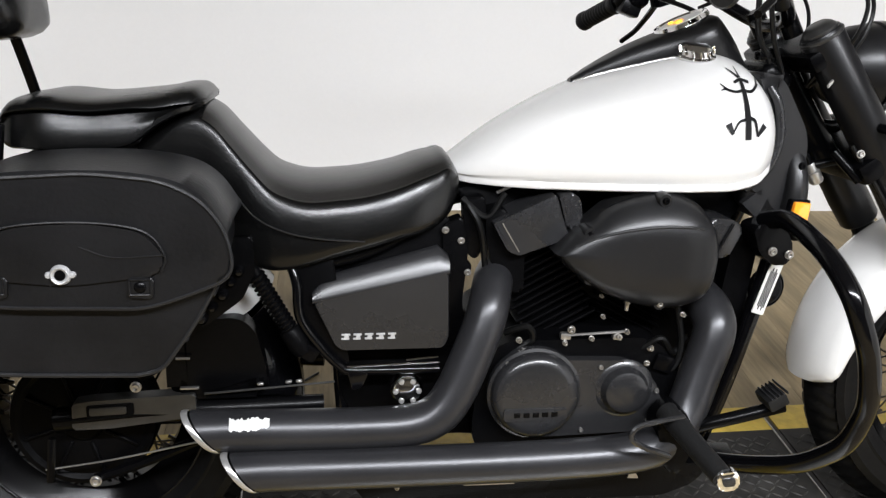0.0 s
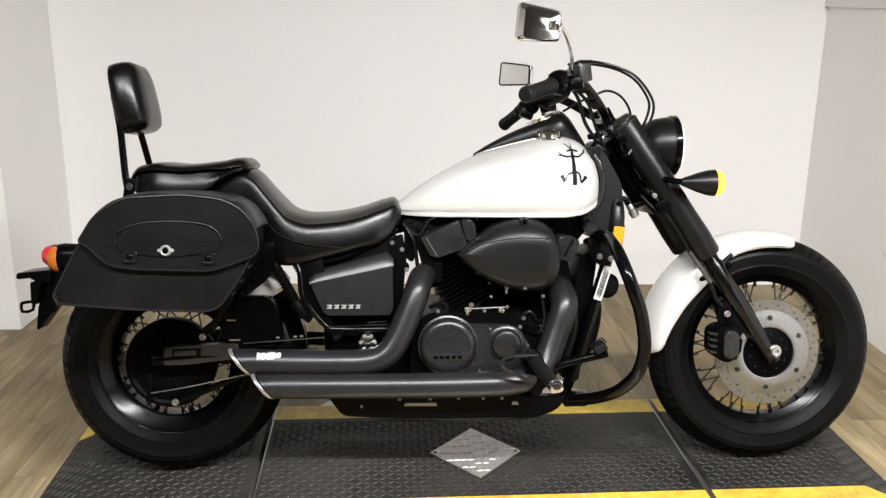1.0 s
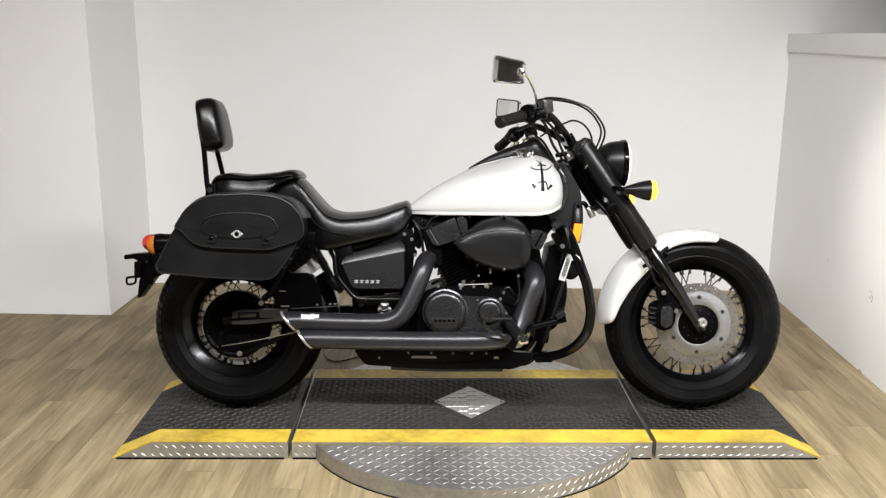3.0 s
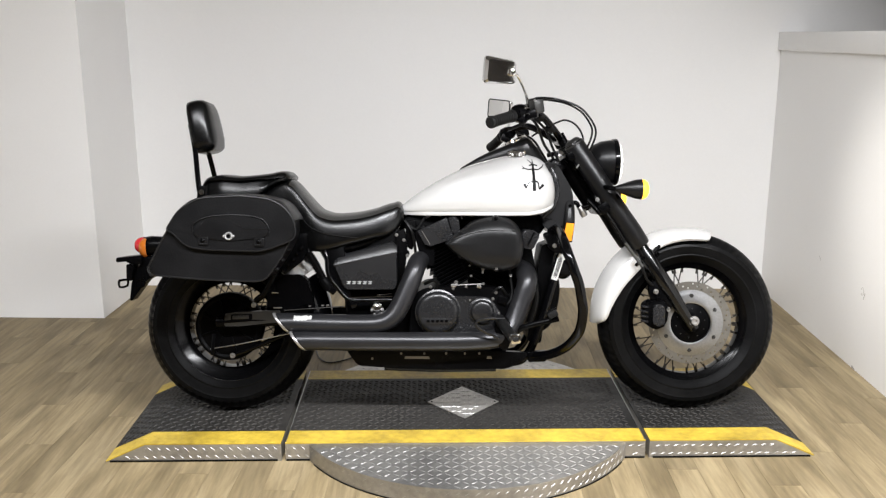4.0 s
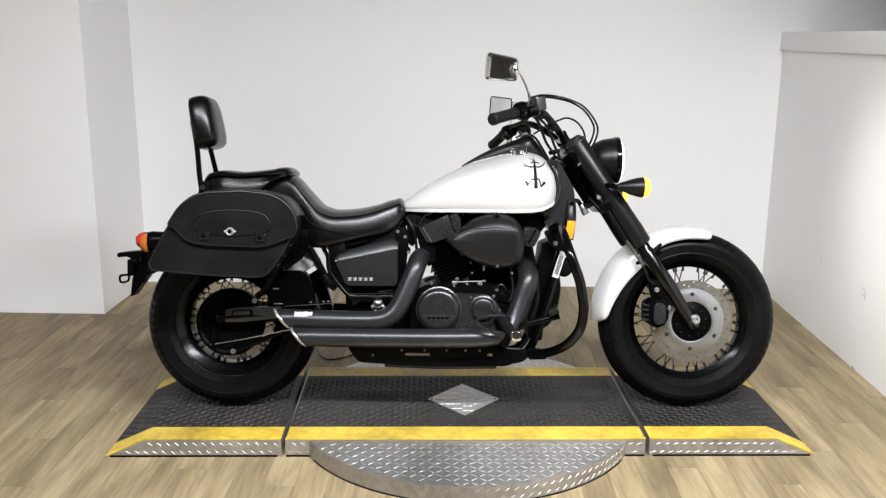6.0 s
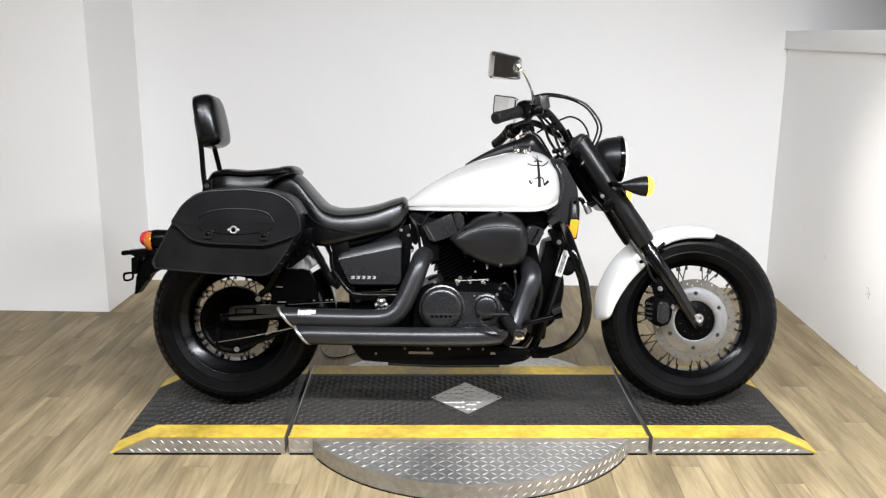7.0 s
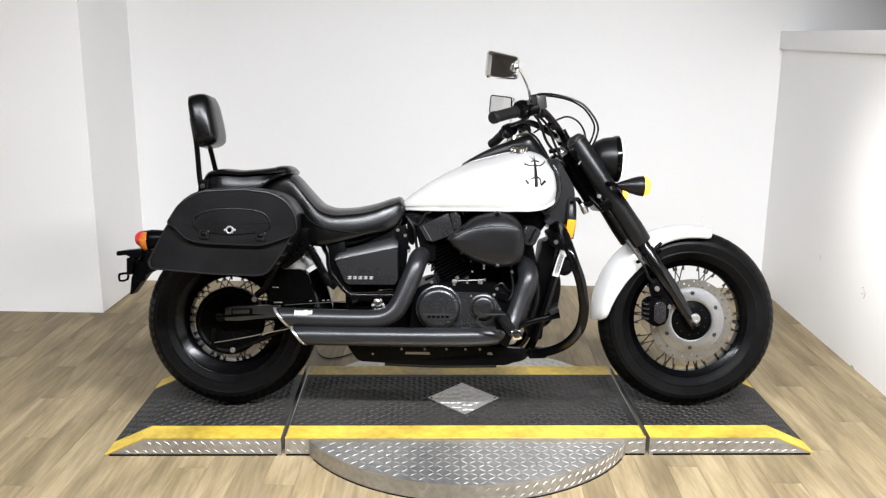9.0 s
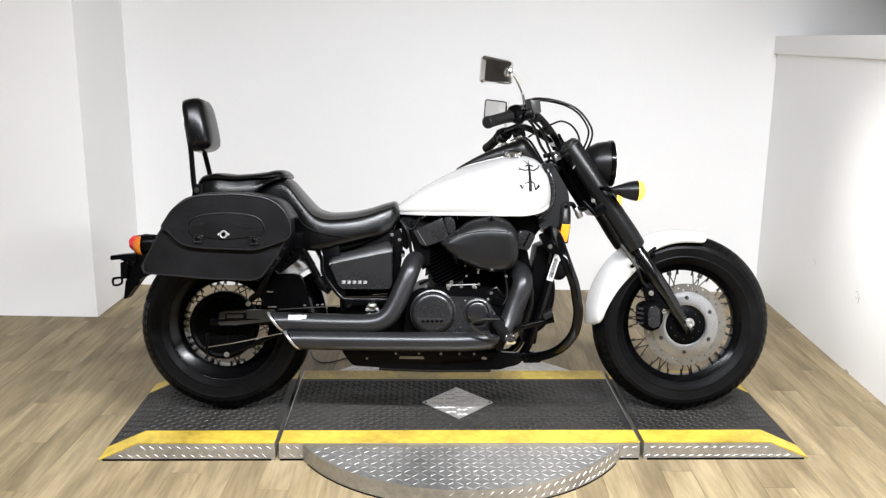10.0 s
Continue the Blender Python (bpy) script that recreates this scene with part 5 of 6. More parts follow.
part("belly_panel", prism(B(), rounded([(0.40, 0.60), (0.61, 0.665), (0.618, 0.60), (0.63, 0.45), (0.70, 0.41), (0.70, 0.27), (0.46, 0.29), (0.43, 0.36), (0.42, 0.45)], 0.02), -0.118, 0.118, 0.006, both=True), MATTE, bike)

# side cover with its raised emblem
sc_o = [(0.387, 0.534), (0.604, 0.580), (0.606, 0.47), (0.598, 0.452), (0.432, 0.452), (0.42, 0.46)]
o = rounded(sc_o, 0.008, 4)
rings = []
cen = Vector((0.51, 0, 0.52))
for y, k in ((-0.12, 1.0), (-0.162, 1.0), (-0.167, 0.992), (-0.1695, 0.975)):
    rings.append([(cen.x + (x - cen.x) * k, y, cen.z + (z - cen.z) * k + (0.0 if z < 0.52 else (1 - k) * (z - cen.z))) for x, z in o])
side = part("side_cover", loft(B(), rings), GREY, bike, "dark grey satin side cover", angle=30)
# its upper facet leans back and catches the ceiling lights
bm = B()
rings = []
for u in np.linspace(0, 1, 14):
    x, z, h = 0.3865 + 0.2185 * u, 0.5335 + 0.046 * u, 0.0315 + 0.0125 * u
    end = min(1.0, u / 0.06, (1 - u) / 0.06)
    h *= 0.55 + 0.45 * math.sqrt(end * (2 - end))
    rings.append([(x, -0.164, z - 0.004), (x, -0.1692, z), (x, -0.1698, z + 0.002), (x, -0.1685, z + 0.006), (x, -0.1698 + 0.13 * h, z + h * 0.4), (x, -0.1698 + 0.28 * h, z + h * 0.7), (x - 0.001, -0.1690 + 0.45 * h, z + h - 0.003), (x - 0.001, -0.155 + 0.43 * h, z + h), (x, -0.13, z + h - 0.002), (x, -0.13, z)])
loft(bm, rings)
part("cover_ridge", bm, GREY, side, angle=50)
for k, w in enumerate((0.0145, 0.0135, 0.014, 0.0145, 0.0135)):
    x = 0.4385 + k * 0.0185
    bm = box(B(), (x, -0.1705, 0.4805), (w, 0.002, 0.0034), (0, 0, 0), 0.0006, 1)
    box(bm, (x - 0.001, -0.1705, 0.4735), (w * 0.9, 0.002, 0.0036), (0, 0, 0), 0.0006, 1)
    box(bm, (x + 0.0008, -0.1705, 0.477), (w * 0.5, 0.0018, 0.005), (0, 12, 0), 0.0005, 1)
    part("emblem_bar", bm, SILVERLET, side)
part("frame_side_plate", prism(B(), rounded([(0.598, 0.650), (0.630, 0.662), (0.640, 0.600), (0.632, 0.520), (0.640, 0.440), (0.600, 0.44)], 0.008), -0.125, -0.09, 0.004), SATIN, bike)
for x, z in ((0.602, 0.640), (0.640, 0.568), (0.628, 0.622)):
    part("frame_bolt", bolt(B(), (x, -0.125, z), 0.0045, 0.006), STEEL, bike)
part("frame_gusset_upper", prism(B(), rounded([(0.632, 0.690), (0.668, 0.694), (0.672, 0.62), (0.655, 0.585), (0.636, 0.60)], 0.008), -0.115, -0.08, 0.004), SATIN, bike)
part("starter_knob", lathe(B(), [(0, 0.016), (0.011, 0.015), (0.013, 0.010), (0.013, 0.0)], (0.634, -0.11, 0.575), (0, -1, 0), 20), MATTE, bike)

# ---- engine ----
eng = part("engine", prism(B(), rounded([(0.66, 0.43), (0.70, 0.46), (0.95, 0.46), (1.00, 0.42), (1.01, 0.30), (0.97, 0.20), (0.68, 0.20), (0.645, 0.30)], 0.03), -0.165, 0.16, 0.012, 3, both=True), MATTE, bike, "matte black V-twin engine with black covers")
case = part("clutch_case", prism(B(), rounded([(0.675, 0.40), (0.69, 0.318), (0.72, 0.295), (0.94, 0.30), (0.968, 0.33), (0.962, 0.385), (0.908, 0.428), (0.78, 0.432), (0.72, 0.455)], 0.022), -0.186, -0.16, 0.008, 3), GREY, eng, "dark grey engine side case")
cl = part("clutch_cover", lathe(B(), [(0, 0.034), (0.055, 0.034), (0.064, 0.032), (0.071, 0.026), (0.074, 0.016), (0.074, 0.0)], (0.747, -0.176, 0.375), (0, -1, 0), 64), GREY, eng, "round dark grey clutch cover")
part("clutch_cover_lip", lathe(B(), [(0.074, 0.012), (0.079, 0.010), (0.080, 0.0)], (0.747, -0.176, 0.375), (0, -1, 0), 64), GREY, cl)
part("cover_badge", prism(B(), rounded([(0.692, 0.359), (0.797, 0.359), (0.797, 0.338), (0.692, 0.338)], 0.004), -0.2125, -0.209, 0.001), GREY, cl, "raised badge plate")
for k in range(5):
    part("badge_bar", box(B(), (0.714 + k * 0.0155, -0.2128, 0.3485), (0.0105, 0.0016, 0.0085), (0, 0, 0), 0.0006, 1), SATIN, cl)
part("crank_cover", lathe(B(), [(0, 0.022), (0.028, 0.022), (0.035, 0.019), (0.039, 0.010), (0.041, 0.006), (0.048, 0.004), (0.052, 0.0)], (0.900, -0.183, 0.377), (0, -1, 0), 48), GREY, eng, "small round crank cover")
for x, z in ((0.858, 0.418), (0.957, 0.372), (0.937, 0.422), (0.693, 0.338), (0.945, 0.315), (0.70, 0.43), (0.83, 0.306)):
    part("case_bolt", bolt(B(), (x, -0.184, z), 0.0038, 0.006), STEEL, eng)


def cylinder(base, head, tilt, label):
    """A finned cylinder with its head and rocker cover, leaning by tilt degrees."""
    b, h = Vector(base), Vector(head)
    d = h - b
    L, n = d.length, 13
    d.normalize()
    core = part("cylinder", box(B(), b + d * L * 0.5, (0.10, 0.17, L), (0, tilt, 0), 0.01), MATTE, eng, label, angle=30)
    for k in range(n):
        part("fin", box(B(), b + d * L * (k + 0.5) / n, (0.135 - 0.015 * (k % 2), 0.20, L / n * 0.36), (0, tilt, 0), 0.0012, 1), MATTE, core, angle=30)


cylinder((0.81, -0.01, 0.455), (0.745, -0.01, 0.60), -28, "matte black finned rear cylinder")
cylinder((0.915, 0.01, 0.455), (0.995, 0.01, 0.60), 28, "matte black finned front cylinder")
rh = part("rocker_cover", prism(B(), rounded([(0.676, 0.655), (0.690, 0.661), (0.778, 0.702), (0.790, 0.665), (0.803, 0.630), (0.722, 0.602), (0.702, 0.608)], 0.004), -0.15, 0.10, 0.004, 2, both=True), GREY, eng, "dark grey rear cylinder head cover")
part("rocker_cover_seam", rod(B(), (0.691, -0.1503, 0.656), (0.720, -0.1503, 0.608), 0.0011, 6), STEEL, rh)
part("rocker_cover_end", prism(B(), rounded([(0.783, 0.701), (0.806, 0.705), (0.820, 0.693), (0.824, 0.658), (0.812, 0.645), (0.799, 0.645)], 0.005), -0.147, 0.09, 0.005, 3, both=True), GREY, rh)
part("rocker_cover_front", prism(B(), rounded([(1.045, 0.66), (1.083, 0.657), (1.104, 0.642), (1.078, 0.588), (1.03, 0.60)], 0.010), -0.145, 0.10, 0.007, 3, both=True), GREY, eng, "dark grey front cylinder head cover")
part("head_rib", rod(B(), (1.060, -0.147, 0.605), (1.083, -0.147, 0.65), 0.003, 8), SATIN, eng)
# air cleaner cover: a domed teardrop
ac = [(0.772, 0.612), (0.80, 0.640), (0.830, 0.661), (0.872, 0.692), (0.943, 0.709), (0.992, 0.700), (1.024, 0.672), (1.041, 0.632), (1.042, 0.585), (1.030, 0.542), (1.002, 0.521), (0.955, 0.515), (0.90, 0.526), (0.85, 0.548), (0.80, 0.582)]
o = [(p.x, p.z) for p in spline([(x, 0, z) for x, z in ac + ac[:1]], 4)][:-1]
cen = (0.935, 0.610)
crease = curve([0.77, 0.85, 0.92, 0.985, 1.045], [0.612, 0.648, 0.661, 0.660, 0.648])


def bulge(x, y, z):
    """Above the crease the cover falls back towards the tank, so that it faces up."""
    return (x, y + 0.55 * max(0.0, z - crease(x)) + 0.25 * max(0.0, 0.56 - z), z)


rings = [[(x, -0.12, z) for x, z in o], [(x, -0.168, z) for x, z in o]]
rings += [[bulge(cen[0] + (x - cen[0]) * k, y, cen[1] + (z - cen[1]) * k) for x, z in o] for y, k in ((-0.186, 0.99), (-0.194, 0.965), (-0.200, 0.92), (-0.205, 0.82), (-0.208, 0.68), (-0.210, 0.5), (-0.211, 0.3), (-0.211, 0.1))]
air = part("air_cleaner_cover", loft(B(), rings), SATINAIR, eng, "black teardrop air cleaner cover", angle=45)
part("cover_crease", tube(B(), [(0.80, -0.197, 0.628), (0.85, -0.206, 0.648), (0.92, -0.2105, 0.660), (0.985, -0.208, 0.659), (1.02, -0.199, 0.651)], 0.0025, 8, 6), SATINAIR, air)
for x, z in ((0.826, 0.645), (0.945, 0.699), (0.829, 0.572), (0.948, 0.528), (1.032, 0.612)):
    part("cover_boss", lathe(B(), [(0, 0.006), (0.010, 0.006), (0.012, 0.0), (0.013, -0.03)], (x, -0.186, z), (0, -1, 0), 16), SATINAIR, air)
    part("cover_bolt", bolt(B(), (x, -0.192, z), 0.0045, 0.005), STEEL if z < 0.6 else SATIN, air)
part("tank_tunnel", prism(B(), rounded([(0.62, 0.70), (1.10, 0.72), (1.14, 0.68), (1.08, 0.60), (0.80, 0.60), (0.70, 0.60), (0.672, 0.64)], 0.02), -0.07, 0.07, 0.006, both=True), MATTE, bike)
part("head_side", prism(B(), rounded([(0.668, 0.668), (0.70, 0.676), (0.735, 0.60), (0.735, 0.53), (0.70, 0.535), (0.682, 0.575), (0.670, 0.62)], 0.008), -0.125, 0.09, 0.006, both=True), MATTE, eng)
part("intake_block", prism(B(), rounded([(0.80, 0.64), (1.07, 0.64), (1.10, 0.50), (1.03, 0.40), (0.95, 0.42), (0.86, 0.45), (0.83, 0.55)], 0.02), -0.075, 0.075, 0.006, both=True), MATTE, eng)
# small fittings between the case and the cylinders
for x, z, r in ((0.722, 0.462, 0.008), (0.80, 0.455, 0.007), (0.81, 0.478, 0.010), (0.845, 0.462, 0.007), (0.89, 0.465, 0.008), (0.905, 0.472, 0.007), (0.948, 0.442, 0.009), (1.0, 0.50, 0.007), (0.985, 0.528, 0.006), (0.862, 0.50, 0.006), (0.857, 0.536, 0.005)):
    part("fitting_bolt", bolt(B(), (x, -0.165, z), r * 0.5, 0.009), STEEL, eng)
part("linkage_rod", rod(B(), (0.802, -0.166, 0.468), (0.900, -0.166, 0.472), 0.0024, 8), STEEL, eng)
part("linkage_end", box(B(), (0.801, -0.162, 0.466), (0.018, 0.012, 0.012), (0, 0, 0), 0.003), STEEL, eng)
part("linkage_end", box(B(), (0.890, -0.162, 0.462), (0.016, 0.012, 0.010), (0, 10, 0), 0.003), STEEL, eng)
part("injector", lathe(B(), [(0, 0.0), (0.0035, 0.001), (0.0042, 0.012), (0.0065, 0.014), (0.0065, 0.022), (0.0048, 0.024), (0.0048, 0.036), (0, 0.037)], (0.902, -0.165, 0.508), (0.05, 0, 1), 14), STEEL, eng, "bright injector body")
part("hose", tube(B(), [(0.70, -0.15, 0.47), (0.735, -0.165, 0.485), (0.745, -0.165, 0.462), (0.72, -0.16, 0.445)], 0.006, 8), CABLE, eng)
for pts in ([(0.935, -0.16, 0.44), (0.965, -0.17, 0.46), (0.99, -0.16, 0.43), (1.02, -0.14, 0.45)], [(0.95, -0.15, 0.42), (0.985, -0.165, 0.40), (1.005, -0.16, 0.44), (0.995, -0.15, 0.52)], [(0.64, -0.12, 0.68), (0.66, -0.13, 0.64), (0.672, -0.12, 0.55), (0.68, -0.12, 0.50)], [(0.63, -0.11, 0.69), (0.67, -0.12, 0.66), (0.70, -0.12, 0.70)]):
    part("hose", tube(B(), pts, 0.0055, 8), CABLE, eng)
part("sensor_body", box(B(), (0.972, -0.165, 0.415), (0.035, 0.02, 0.03), (0, 20, 0), 0.005), SATIN, eng)
for x, z, w, h, r in ((0.706, 0.699, 0.03, 0.006, -25), (0.8315, 0.699, 0.005, 0.011, -20)):
    part("bright_tab", box(B(), (x, -0.08, z), (w, 0.004, h), (0, r, 0), 0.001, 1), STEEL, eng)

# radiator, side panels of the neck, engine guard
part("radiator", prism(B(), rounded([(1.115, 0.60), (1.165, 0.62), (1.115, 0.25), (1.065, 0.26)], 0.008), -0.085, 0.085, 0.004, both=True), MATTE, bike, "black radiator behind the down tubes")
part("radiator_shroud", tube(B(), [(1.10, -0.02, 0.30), (1.135, -0.03, 0.33), (1.155, -0.03, 0.39), (1.160, -0.03, 0.45), (1.15, -0.02, 0.50)], 0.028, 12, 6), MATTE, bike)
hn = part("horn", lathe(B(), [(0, 0.012), (0.022, 0.012), (0.030, 0.008), (0.034, 0.0), (0.034, -0.012), (0.02, -0.02)], (1.192, -0.075, 0.515), (0.3, -1, 0), 28), SATIN, bike, "black round horn")
part("horn_rim", lathe(B(), [(0.031, 0.009), (0.0345, 0.006), (0.0345, 0.001), (0.031, 0.0)], (1.192, -0.075, 0.515), (0.3, -1, 0), 28), GLOSS, hn)
part("coolant_hose", tube(B(), [(1.05, -0.10, 0.50), (1.085, -0.12, 0.47), (1.09, -0.12, 0.40), (1.07, -0.12, 0.33)], 0.013, 10, 6), CABLE, bike)
neck = part("neck_cover", prism(B(), rounded([(1.12, 0.90), (1.168, 0.888), (1.225, 0.79), (1.222, 0.72), (1.205, 0.665), (1.16, 0.635), (1.10, 0.69), (1.155, 0.76), (1.158, 0.82)], 0.03, 8), -0.100, 0.100, 0.040, 9, both=True), NECK, bike, "satin black frame neck cover", angle=60)
part("neck_trim", tube(B(), [(1.146, -0.098, 0.872), (1.160, -0.106, 0.845), (1.168, -0.108, 0.80), (1.164, -0.108, 0.765), (1.148, -0.108, 0.731), (1.115, -0.106, 0.700)], 0.0075, 10, 6), GREY, neck, "dark grey raised trim")
part("neck_tube", tube(B(), [(1.206, -0.066, 0.775), (1.210, -0.086, 0.75), (1.211, -0.100, 0.715), (1.208, -0.104, 0.675), (1.200, -0.09, 0.63)], 0.017, 16, 6, 0.0215), SATINAIR, neck, "satin black frame tube")
part("neck_bolt", bolt(B(), (1.211, -0.113, 0.742), 0.005, 0.005), SATIN, neck)
gb = part("guard_mount", prism(B(), rounded([(1.115, 0.645), (1.15, 0.655), (1.185, 0.63), (1.19, 0.585), (1.16, 0.575), (1.13, 0.60)], 0.012), -0.155, -0.10, 0.006, 2), SATIN, bike)
for x, z in ((1.152, 0.604), (1.182, 0.598)):
    part("mount_bolt", bolt(B(), (x, -0.156, z), 0.006, 0.006), STEEL, gb)
s = -1
part("engine_guard", tube(B(), [(1.145, s * 0.13, 0.652), (1.156, s * 0.19, 0.664), (1.158, s * 0.30, 0.641), (1.167, s * 0.365, 0.597), (1.186, s * 0.383, 0.540), (1.203, s * 0.380, 0.493), (1.214, s * 0.374, 0.438), (1.220, s * 0.360, 0.399), (1.217, s * 0.340, 0.350), (1.207, s * 0.313, 0.313), (1.181, s * 0.267, 0.270), (1.144, s * 0.205, 0.236), (1.10, s * 0.15, 0.215), (1.07, s * 0.12, 0.21)], 0.0165, 16, 6), GLOSS, bike, "gloss black tubular engine guard")
part("guard_clamp", box(B(), (1.098, -0.125, 0.212), (0.062, 0.05, 0.036), (0, -4, -12), 0.006), SATIN, bike)
rf = part("side_reflector", prism(B(), rounded([(1.196, 0.683), (1.224, 0.681), (1.221, 0.660), (1.214, 0.619), (1.206, 0.618), (1.190, 0.648)], 0.0025, 2), -0.134, -0.124, 0.002), AMBER, bike, "amber side reflector")
part("reflector_back", prism(B(), rounded([(1.192, 0.687), (1.227, 0.685), (1.218, 0.614), (1.203, 0.613), (1.187, 0.647)], 0.003, 2), -0.126, -0.105, 0.002), SATIN, rf)
lab = part("warning_label", box(B(), (1.170, -0.118, 0.527), (0.023, 0.003, 0.096), (0, 17, 0), 0.001, 1), LABEL, bike, "white rectangular label with grey print")
for k in range(5):
    part("label_line", box(B(), Vector((1.164 + 0.0027 * k, -0.1198, 0.528 - 0.001 * k)), (0.0018, 0.001, 0.078 if k % 2 else 0.066), (0, 17, 0)), DECAL if k == 3 else GREY, lab)

# ---- exhaust ----
up = part("exhaust_pipe", tube(B(), [(0.250, -0.215, 0.342), (0.33, -0.215, 0.340), (0.45, -0.215, 0.338), (0.540, -0.213, 0.340), (0.585, -0.210, 0.357), (0.613, -0.203, 0.392), (0.638, -0.193, 0.445), (0.658, -0.183, 0.493), (0.669, -0.170, 0.524), (0.678, -0.142, 0.545), (0.690, -0.095, 0.551), (0.705, -0.05, 0.552)], 0.0340, 28, 8, 0.0335), PIPE, bike, "black upper exhaust pipe with slash-cut end", angle=60)
lo = part("exhaust_pipe", tube(B(), [(0.307, -0.245, 0.286), (0.50, -0.245, 0.284), (0.75, -0.243, 0.283), (0.90, -0.236, 0.286), (0.965, -0.222, 0.300), (1.005, -0.20, 0.34), (1.031, -0.185, 0.40), (1.053, -0.175, 0.462), (1.057, -0.160, 0.490), (1.052, -0.13, 0.508), (1.04, -0.09, 0.514), (1.02, -0.05, 0.52)], 0.0315, 28, 8, 0.0375), PIPE, bike, "black lower exhaust pipe with slash-cut end", angle=60)


def slash(parent, c, r):
    """The bright slanted end ring of a pipe, with its dark mouth."""
    c = Vector(c)
    n = 36
    def ring(rad, dx):
        return [c + Vector((-0.78 * rad * math.sin(t) + dx, rad * math.cos(t), rad * math.sin(t))) for t in (2 * math.pi * k / n for k in range(n))]
    bm = loft(B(), [ring(r * 1.0, 0.0065), ring(r * 1.02, 0.005), ring(r * 1.02, -0.002), ring(r * 1.0, -0.004), ring(r * 0.92, -0.004), ring(r * 0.9, 0.0)], caps=False)
    part("pipe_end_ring", bm, ENDRING, parent, "chrome slash-cut end ring")
    # Shallow plug, its depth shown by painted shade.
    part("pipe_mouth", loft(B(), [ring(r * 0.94, 0.0), ring(r * 0.5, 0.008), ring(r * 0.1, 0.012)]), HOLE, parent)
    # collar that carries the pipe's wall out to the slanted cut
    part("pipe_end", loft(B(), [ring(r, 0.01), [c + Vector((0.045, r * math.cos(t), r * math.sin(t))) for t in (2 * math.pi * k / n for k in range(n))]], caps=False), PIPE, parent)


slash(up, (0.213, -0.215, 0.343), 0.0343)
slash(lo, (0.272, -0.245, 0.286), 0.0318)
# a ragged white sticker on the upper pipe's shoulder
rnd = random.Random(5)
bm = B()
rows = []
for k in range(27):
    lo_a, hi_a = radians(25 + rnd.uniform(-3, 3) + (7 if k > 20 else 0)), radians(57 + rnd.uniform(-5, 5))
    rows.append([bm.verts.new((0.254 + 0.0025 * k, -0.215 - 0.0347 * math.cos(a), 0.3415 + 0.0347 * math.sin(a))) for a in np.linspace(lo_a, hi_a, 5)])
for a, b in zip(rows, rows[1:]):
    for q in range(4):
        bm.faces.new((a[q], a[q + 1], b[q + 1], b[q]))
part("sticker", bm, LABEL, up, "ragged white sticker")

# under the pipes: brackets and the low rail
bm = prism(B(), rounded([(0.43, 0.245), (0.47, 0.19), (0.62, 0.180), (0.98, 0.178), (1.04, 0.20), (1.06, 0.235), (0.8, 0.25)], 0.012), -0.19, -0.165, 0.004)
lr = part("lower_rail", bm, SATIN, bike, "black pipe bracket and lower frame rail")
for x, z, w in ((0.675, 0.219, 0.088), (0.925, 0.219, 0.020)):
    part("rail_slot", prism(B(), rounded([(x - w / 2, z - 0.004), (x + w / 2, z - 0.005), (x + w / 2 - 0.004, z + 0.004), (x - w / 2 + 0.003, z + 0.004)], 0.002), -0.1925, -0.189), STEEL, lr)
for x in (0.52, 0.62, 0.70, 0.775, 0.84, 0.89):
    part("rail_bolt", bolt(B(), (x, -0.19, 0.233 if x > 0.6 else 0.215), 0.0032, 0.004), STEEL, lr)
part("low_tube", tube(B(), [(0.56, -0.15, 0.178), (0.75, -0.15, 0.172), (0.95, -0.15, 0.174)], 0.012, 10), GLOSS, bike)

# right footpeg, its guard and the brake pedal
pg = part("footpeg", tube(B(), [(0.957, -0.235, 0.357), (0.975, -0.31, 0.336), (0.993, -0.382, 0.316)], 0.0185, 16, 4, 0.017), GRIP, bike, "black rubber footpeg with a bright end cap")
part("footpeg_end", prism(B(), rounded([(0.978, 0.327), (1.013, 0.331), (1.017, 0.301), (0.985, 0.297)], 0.009), -0.392, -0.376, 0.004), CHROME, pg, "bright peg end cap")
part("footpeg_badge", prism(B(), rounded([(0.986, 0.320), (1.007, 0.322), (1.009, 0.308), (0.991, 0.306)], 0.004), -0.394, -0.391, 0.001), GREY, pg)
part("footpeg_mount", prism(B(), rounded([(0.935, 0.345), (0.965, 0.372), (0.988, 0.36), (1.0, 0.30), (0.98, 0.25), (0.955, 0.26)], 0.014), -0.255, -0.20, 0.006, 2), SATIN, pg)
part("peg_guard", tube(B(), [(0.970, -0.275, 0.366), (0.912, -0.30, 0.370), (0.882, -0.305, 0.364), (0.876, -0.305, 0.347), (0.898, -0.30, 0.329), (0.950, -0.28, 0.300)], 0.0046, 8, 6), GREY, pg)
bp = part("brake_pedal", tube(B(), [(1.0, -0.20, 0.30), (1.035, -0.225, 0.327), (1.075, -0.235, 0.341), (1.157, -0.240, 0.362)], 0.011, 10, 5), SATIN, bike, "black brake pedal with a ribbed rubber pad")
bm = box(B(), (1.135, -0.240, 0.378), (0.034, 0.05, 0.022), (0, -28, 0), 0.004)
part("pedal_rubber", bm, GRIP, bp)
for k in range(5):
    part("pedal_rib", box(B(), (1.123 + 0.006 * k, -0.240, 0.3835 + 0.0033 * k), (0.003, 0.052, 0.006), (0, -28, 0), 0.001, 1), GREY, bp)

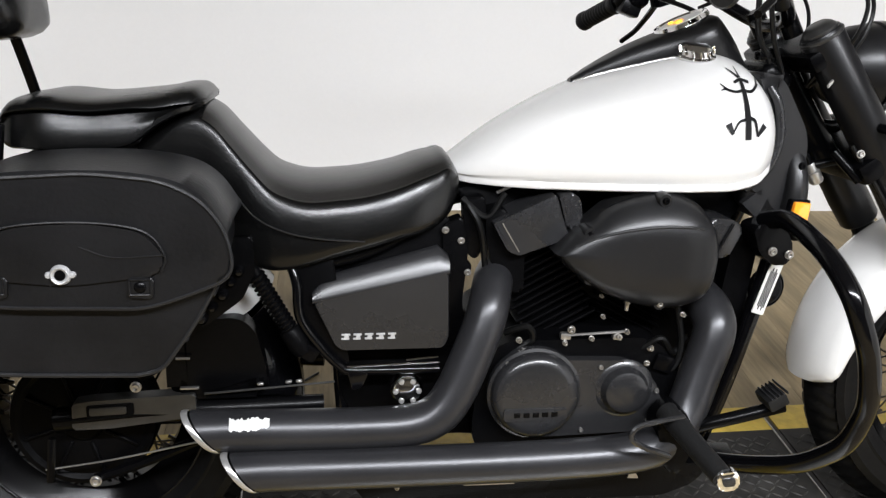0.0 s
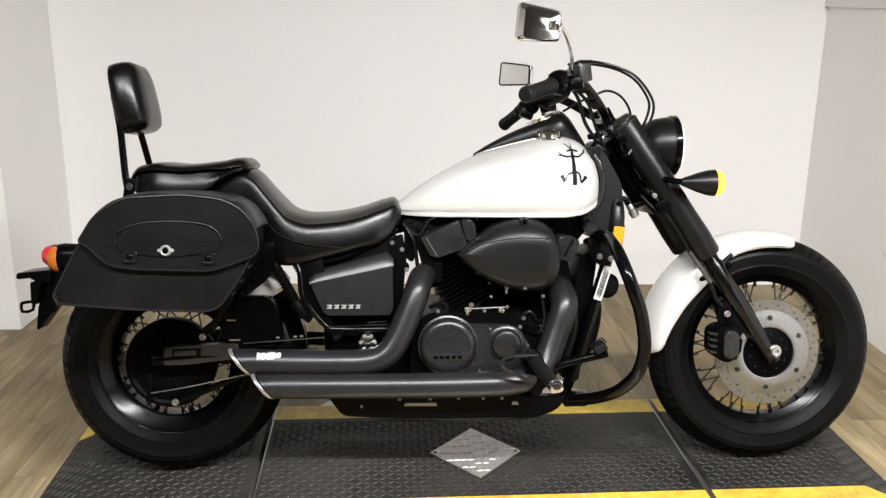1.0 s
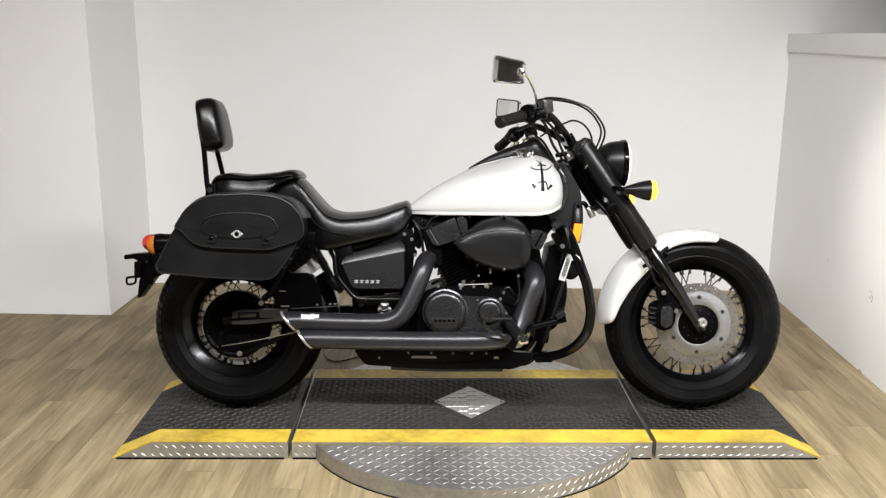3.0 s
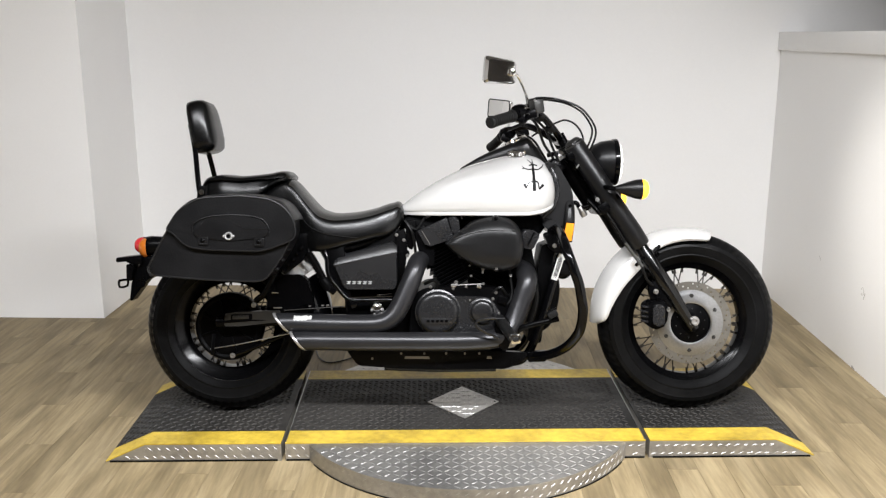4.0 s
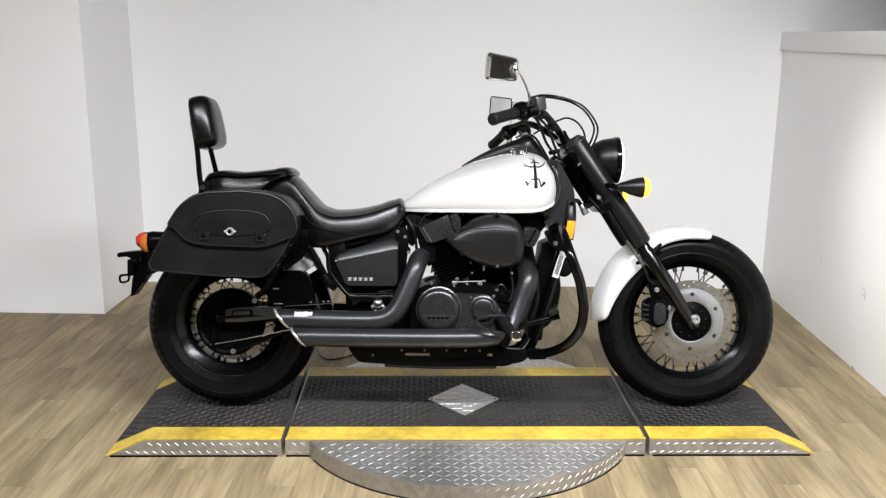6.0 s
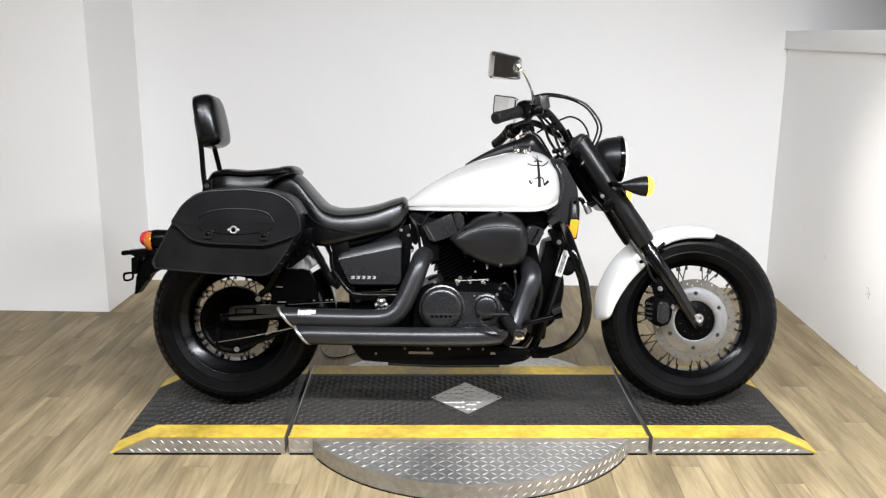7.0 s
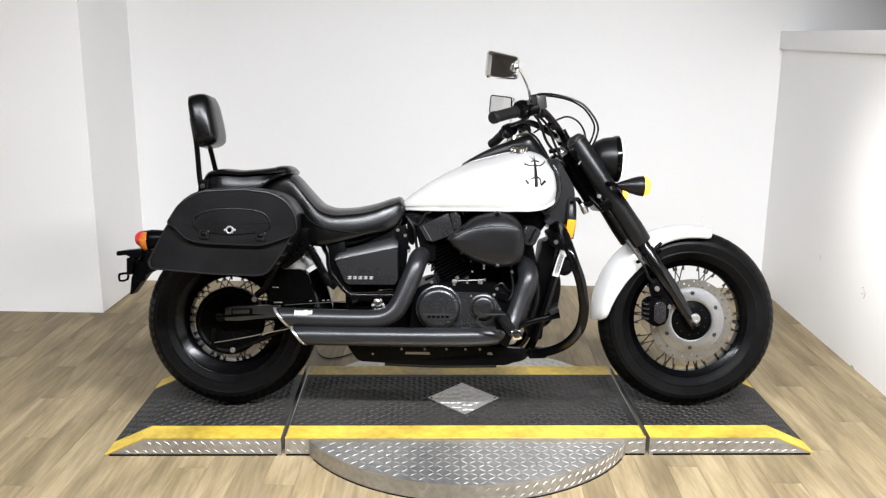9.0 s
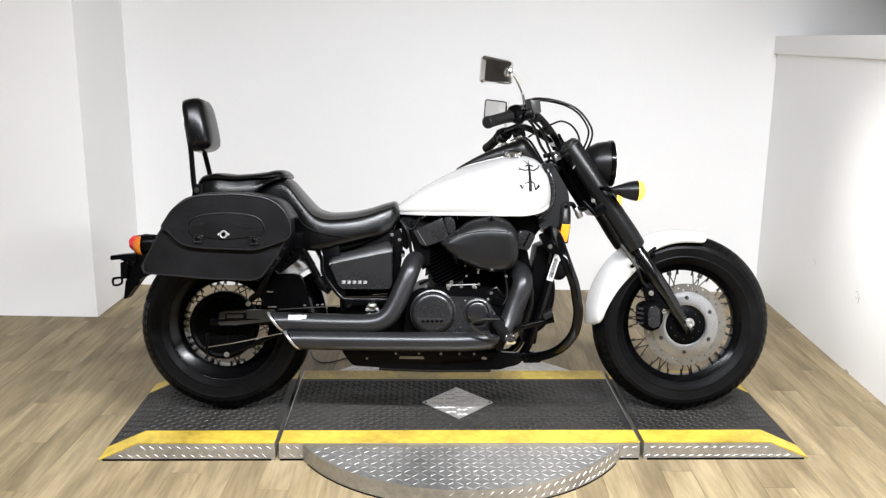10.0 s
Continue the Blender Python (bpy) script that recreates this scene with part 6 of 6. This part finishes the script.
# ---- tail ----
TAIL = Matrix.Translation((-0.017, 0, 0.002))
tl = part("tail_light", lathe(B(), [(0, 0.0), (0.028, 0.0), (0.034, 0.012), (0.036, 0.03), (0.03, 0.08), (0.02, 0.10), (0, 0.102)], (-0.305, -0.005, 0.592), (1, 0, 0.06), 28), SATIN, bike, "black tail light housing with red lens")
tl.matrix_basis = TAIL
part("red_lens", lathe(B(), [(0.0, -0.030), (0.018, -0.028), (0.027, -0.018), (0.030, -0.004), (0.030, 0.004)], (-0.306, -0.004, 0.596), (1, 0, 0.06), 28), RED, tl, "red tail light lens")
part("amber_lens", lathe(B(), [(0.026, -0.012), (0.034, -0.004), (0.037, 0.006), (0.036, 0.016)], (-0.302, -0.012, 0.586), (1, 0, 0.06), 28), TAILAMBER, tl, "amber lens ring")
nb = part("plate_bracket", prism(B(), rounded([(-0.300, 0.555), (-0.25, 0.56), (-0.225, 0.50), (-0.29, 0.47), (-0.345, 0.395), (-0.352, 0.395), (-0.345, 0.46)], 0.008), -0.03, 0.03, 0.004, both=True), SATIN, bike, "black number plate bracket without a plate")
nb.matrix_basis = TAIL
part("bracket_top", prism(B(), rounded([(-0.392, 0.553), (-0.30, 0.562), (-0.30, 0.53), (-0.345, 0.53), (-0.35, 0.54), (-0.392, 0.536)], 0.006), -0.05, 0.05, 0.003, both=True), SATIN, nb)
part("bracket_plate", prism(B(), rounded([(-0.352, 0.53), (-0.325, 0.53), (-0.335, 0.47), (-0.352, 0.47)], 0.004), -0.06, 0.06, 0.003, both=True), SATIN, nb)
for s in (0, 1):
    x0 = -0.39 + 0.06 * s
    part("bracket_loop", tube(B(), [(x0, -0.03, 0.468), (x0 + 0.03, -0.03, 0.472), (x0 + 0.03, -0.03, 0.45), (x0 + 0.002, -0.03, 0.445), (x0, -0.03, 0.468)], 0.0045, 6, 2), SATIN, nb)
part("tail_stay", tube(B(), [(-0.24, -0.01, 0.585), (-0.17, -0.01, 0.60), (-0.10, -0.01, 0.63)], 0.02, 10), SATIN, bike)

# ---- a thin cable on the floor behind the platform ----
cable = part("floor_cable", tube(B(), [(0.209, 0.738, 0.0045), (0.232, 0.649, 0.0045), (0.274, 0.592, 0.0045), (0.329, 0.606, 0.0045), (0.392, 0.663, 0.0045)], 0.0028, 6, 6), CABLE, None, "thin black cable lying loose on the plank floor", category="cable")

# ---- floor planks ----
PW, PL = 0.101, 0.92
bm = box(B(), (0, 0, -0.0025), (PW - 0.0007, PL - 0.0007, 0.005))
plank0 = None
count = 0
for i in range(-27, 27):
    x = 0.06 + i * PW
    if x - PW / 2 < -2.55 or x - PW / 2 > PART_X + 0.05:
        continue
    limit = PILLAR_Y if x < PILLAR_X + PW / 2 else BACK_Y
    shift = (0.37 * i * PL) % PL
    y = -2.6 - shift
    while y < limit:
        y0, y1 = max(y, -2.6), min(y + PL, limit)
        if y1 - y0 > 0.02 and count < 300:
            if plank0 is None:
                plank0 = part("plank", bm, PLANK, floor)
                ob = plank0
            else:
                ob = again(plank0, floor, Matrix.Identity(4), "plank")
            ob.matrix_basis = Matrix.Translation((x, (y0 + y1) / 2, 0.001)) @ Matrix.Diagonal((1, (y1 - y0) / PL, 1, 1))
            count += 1
        y += PL
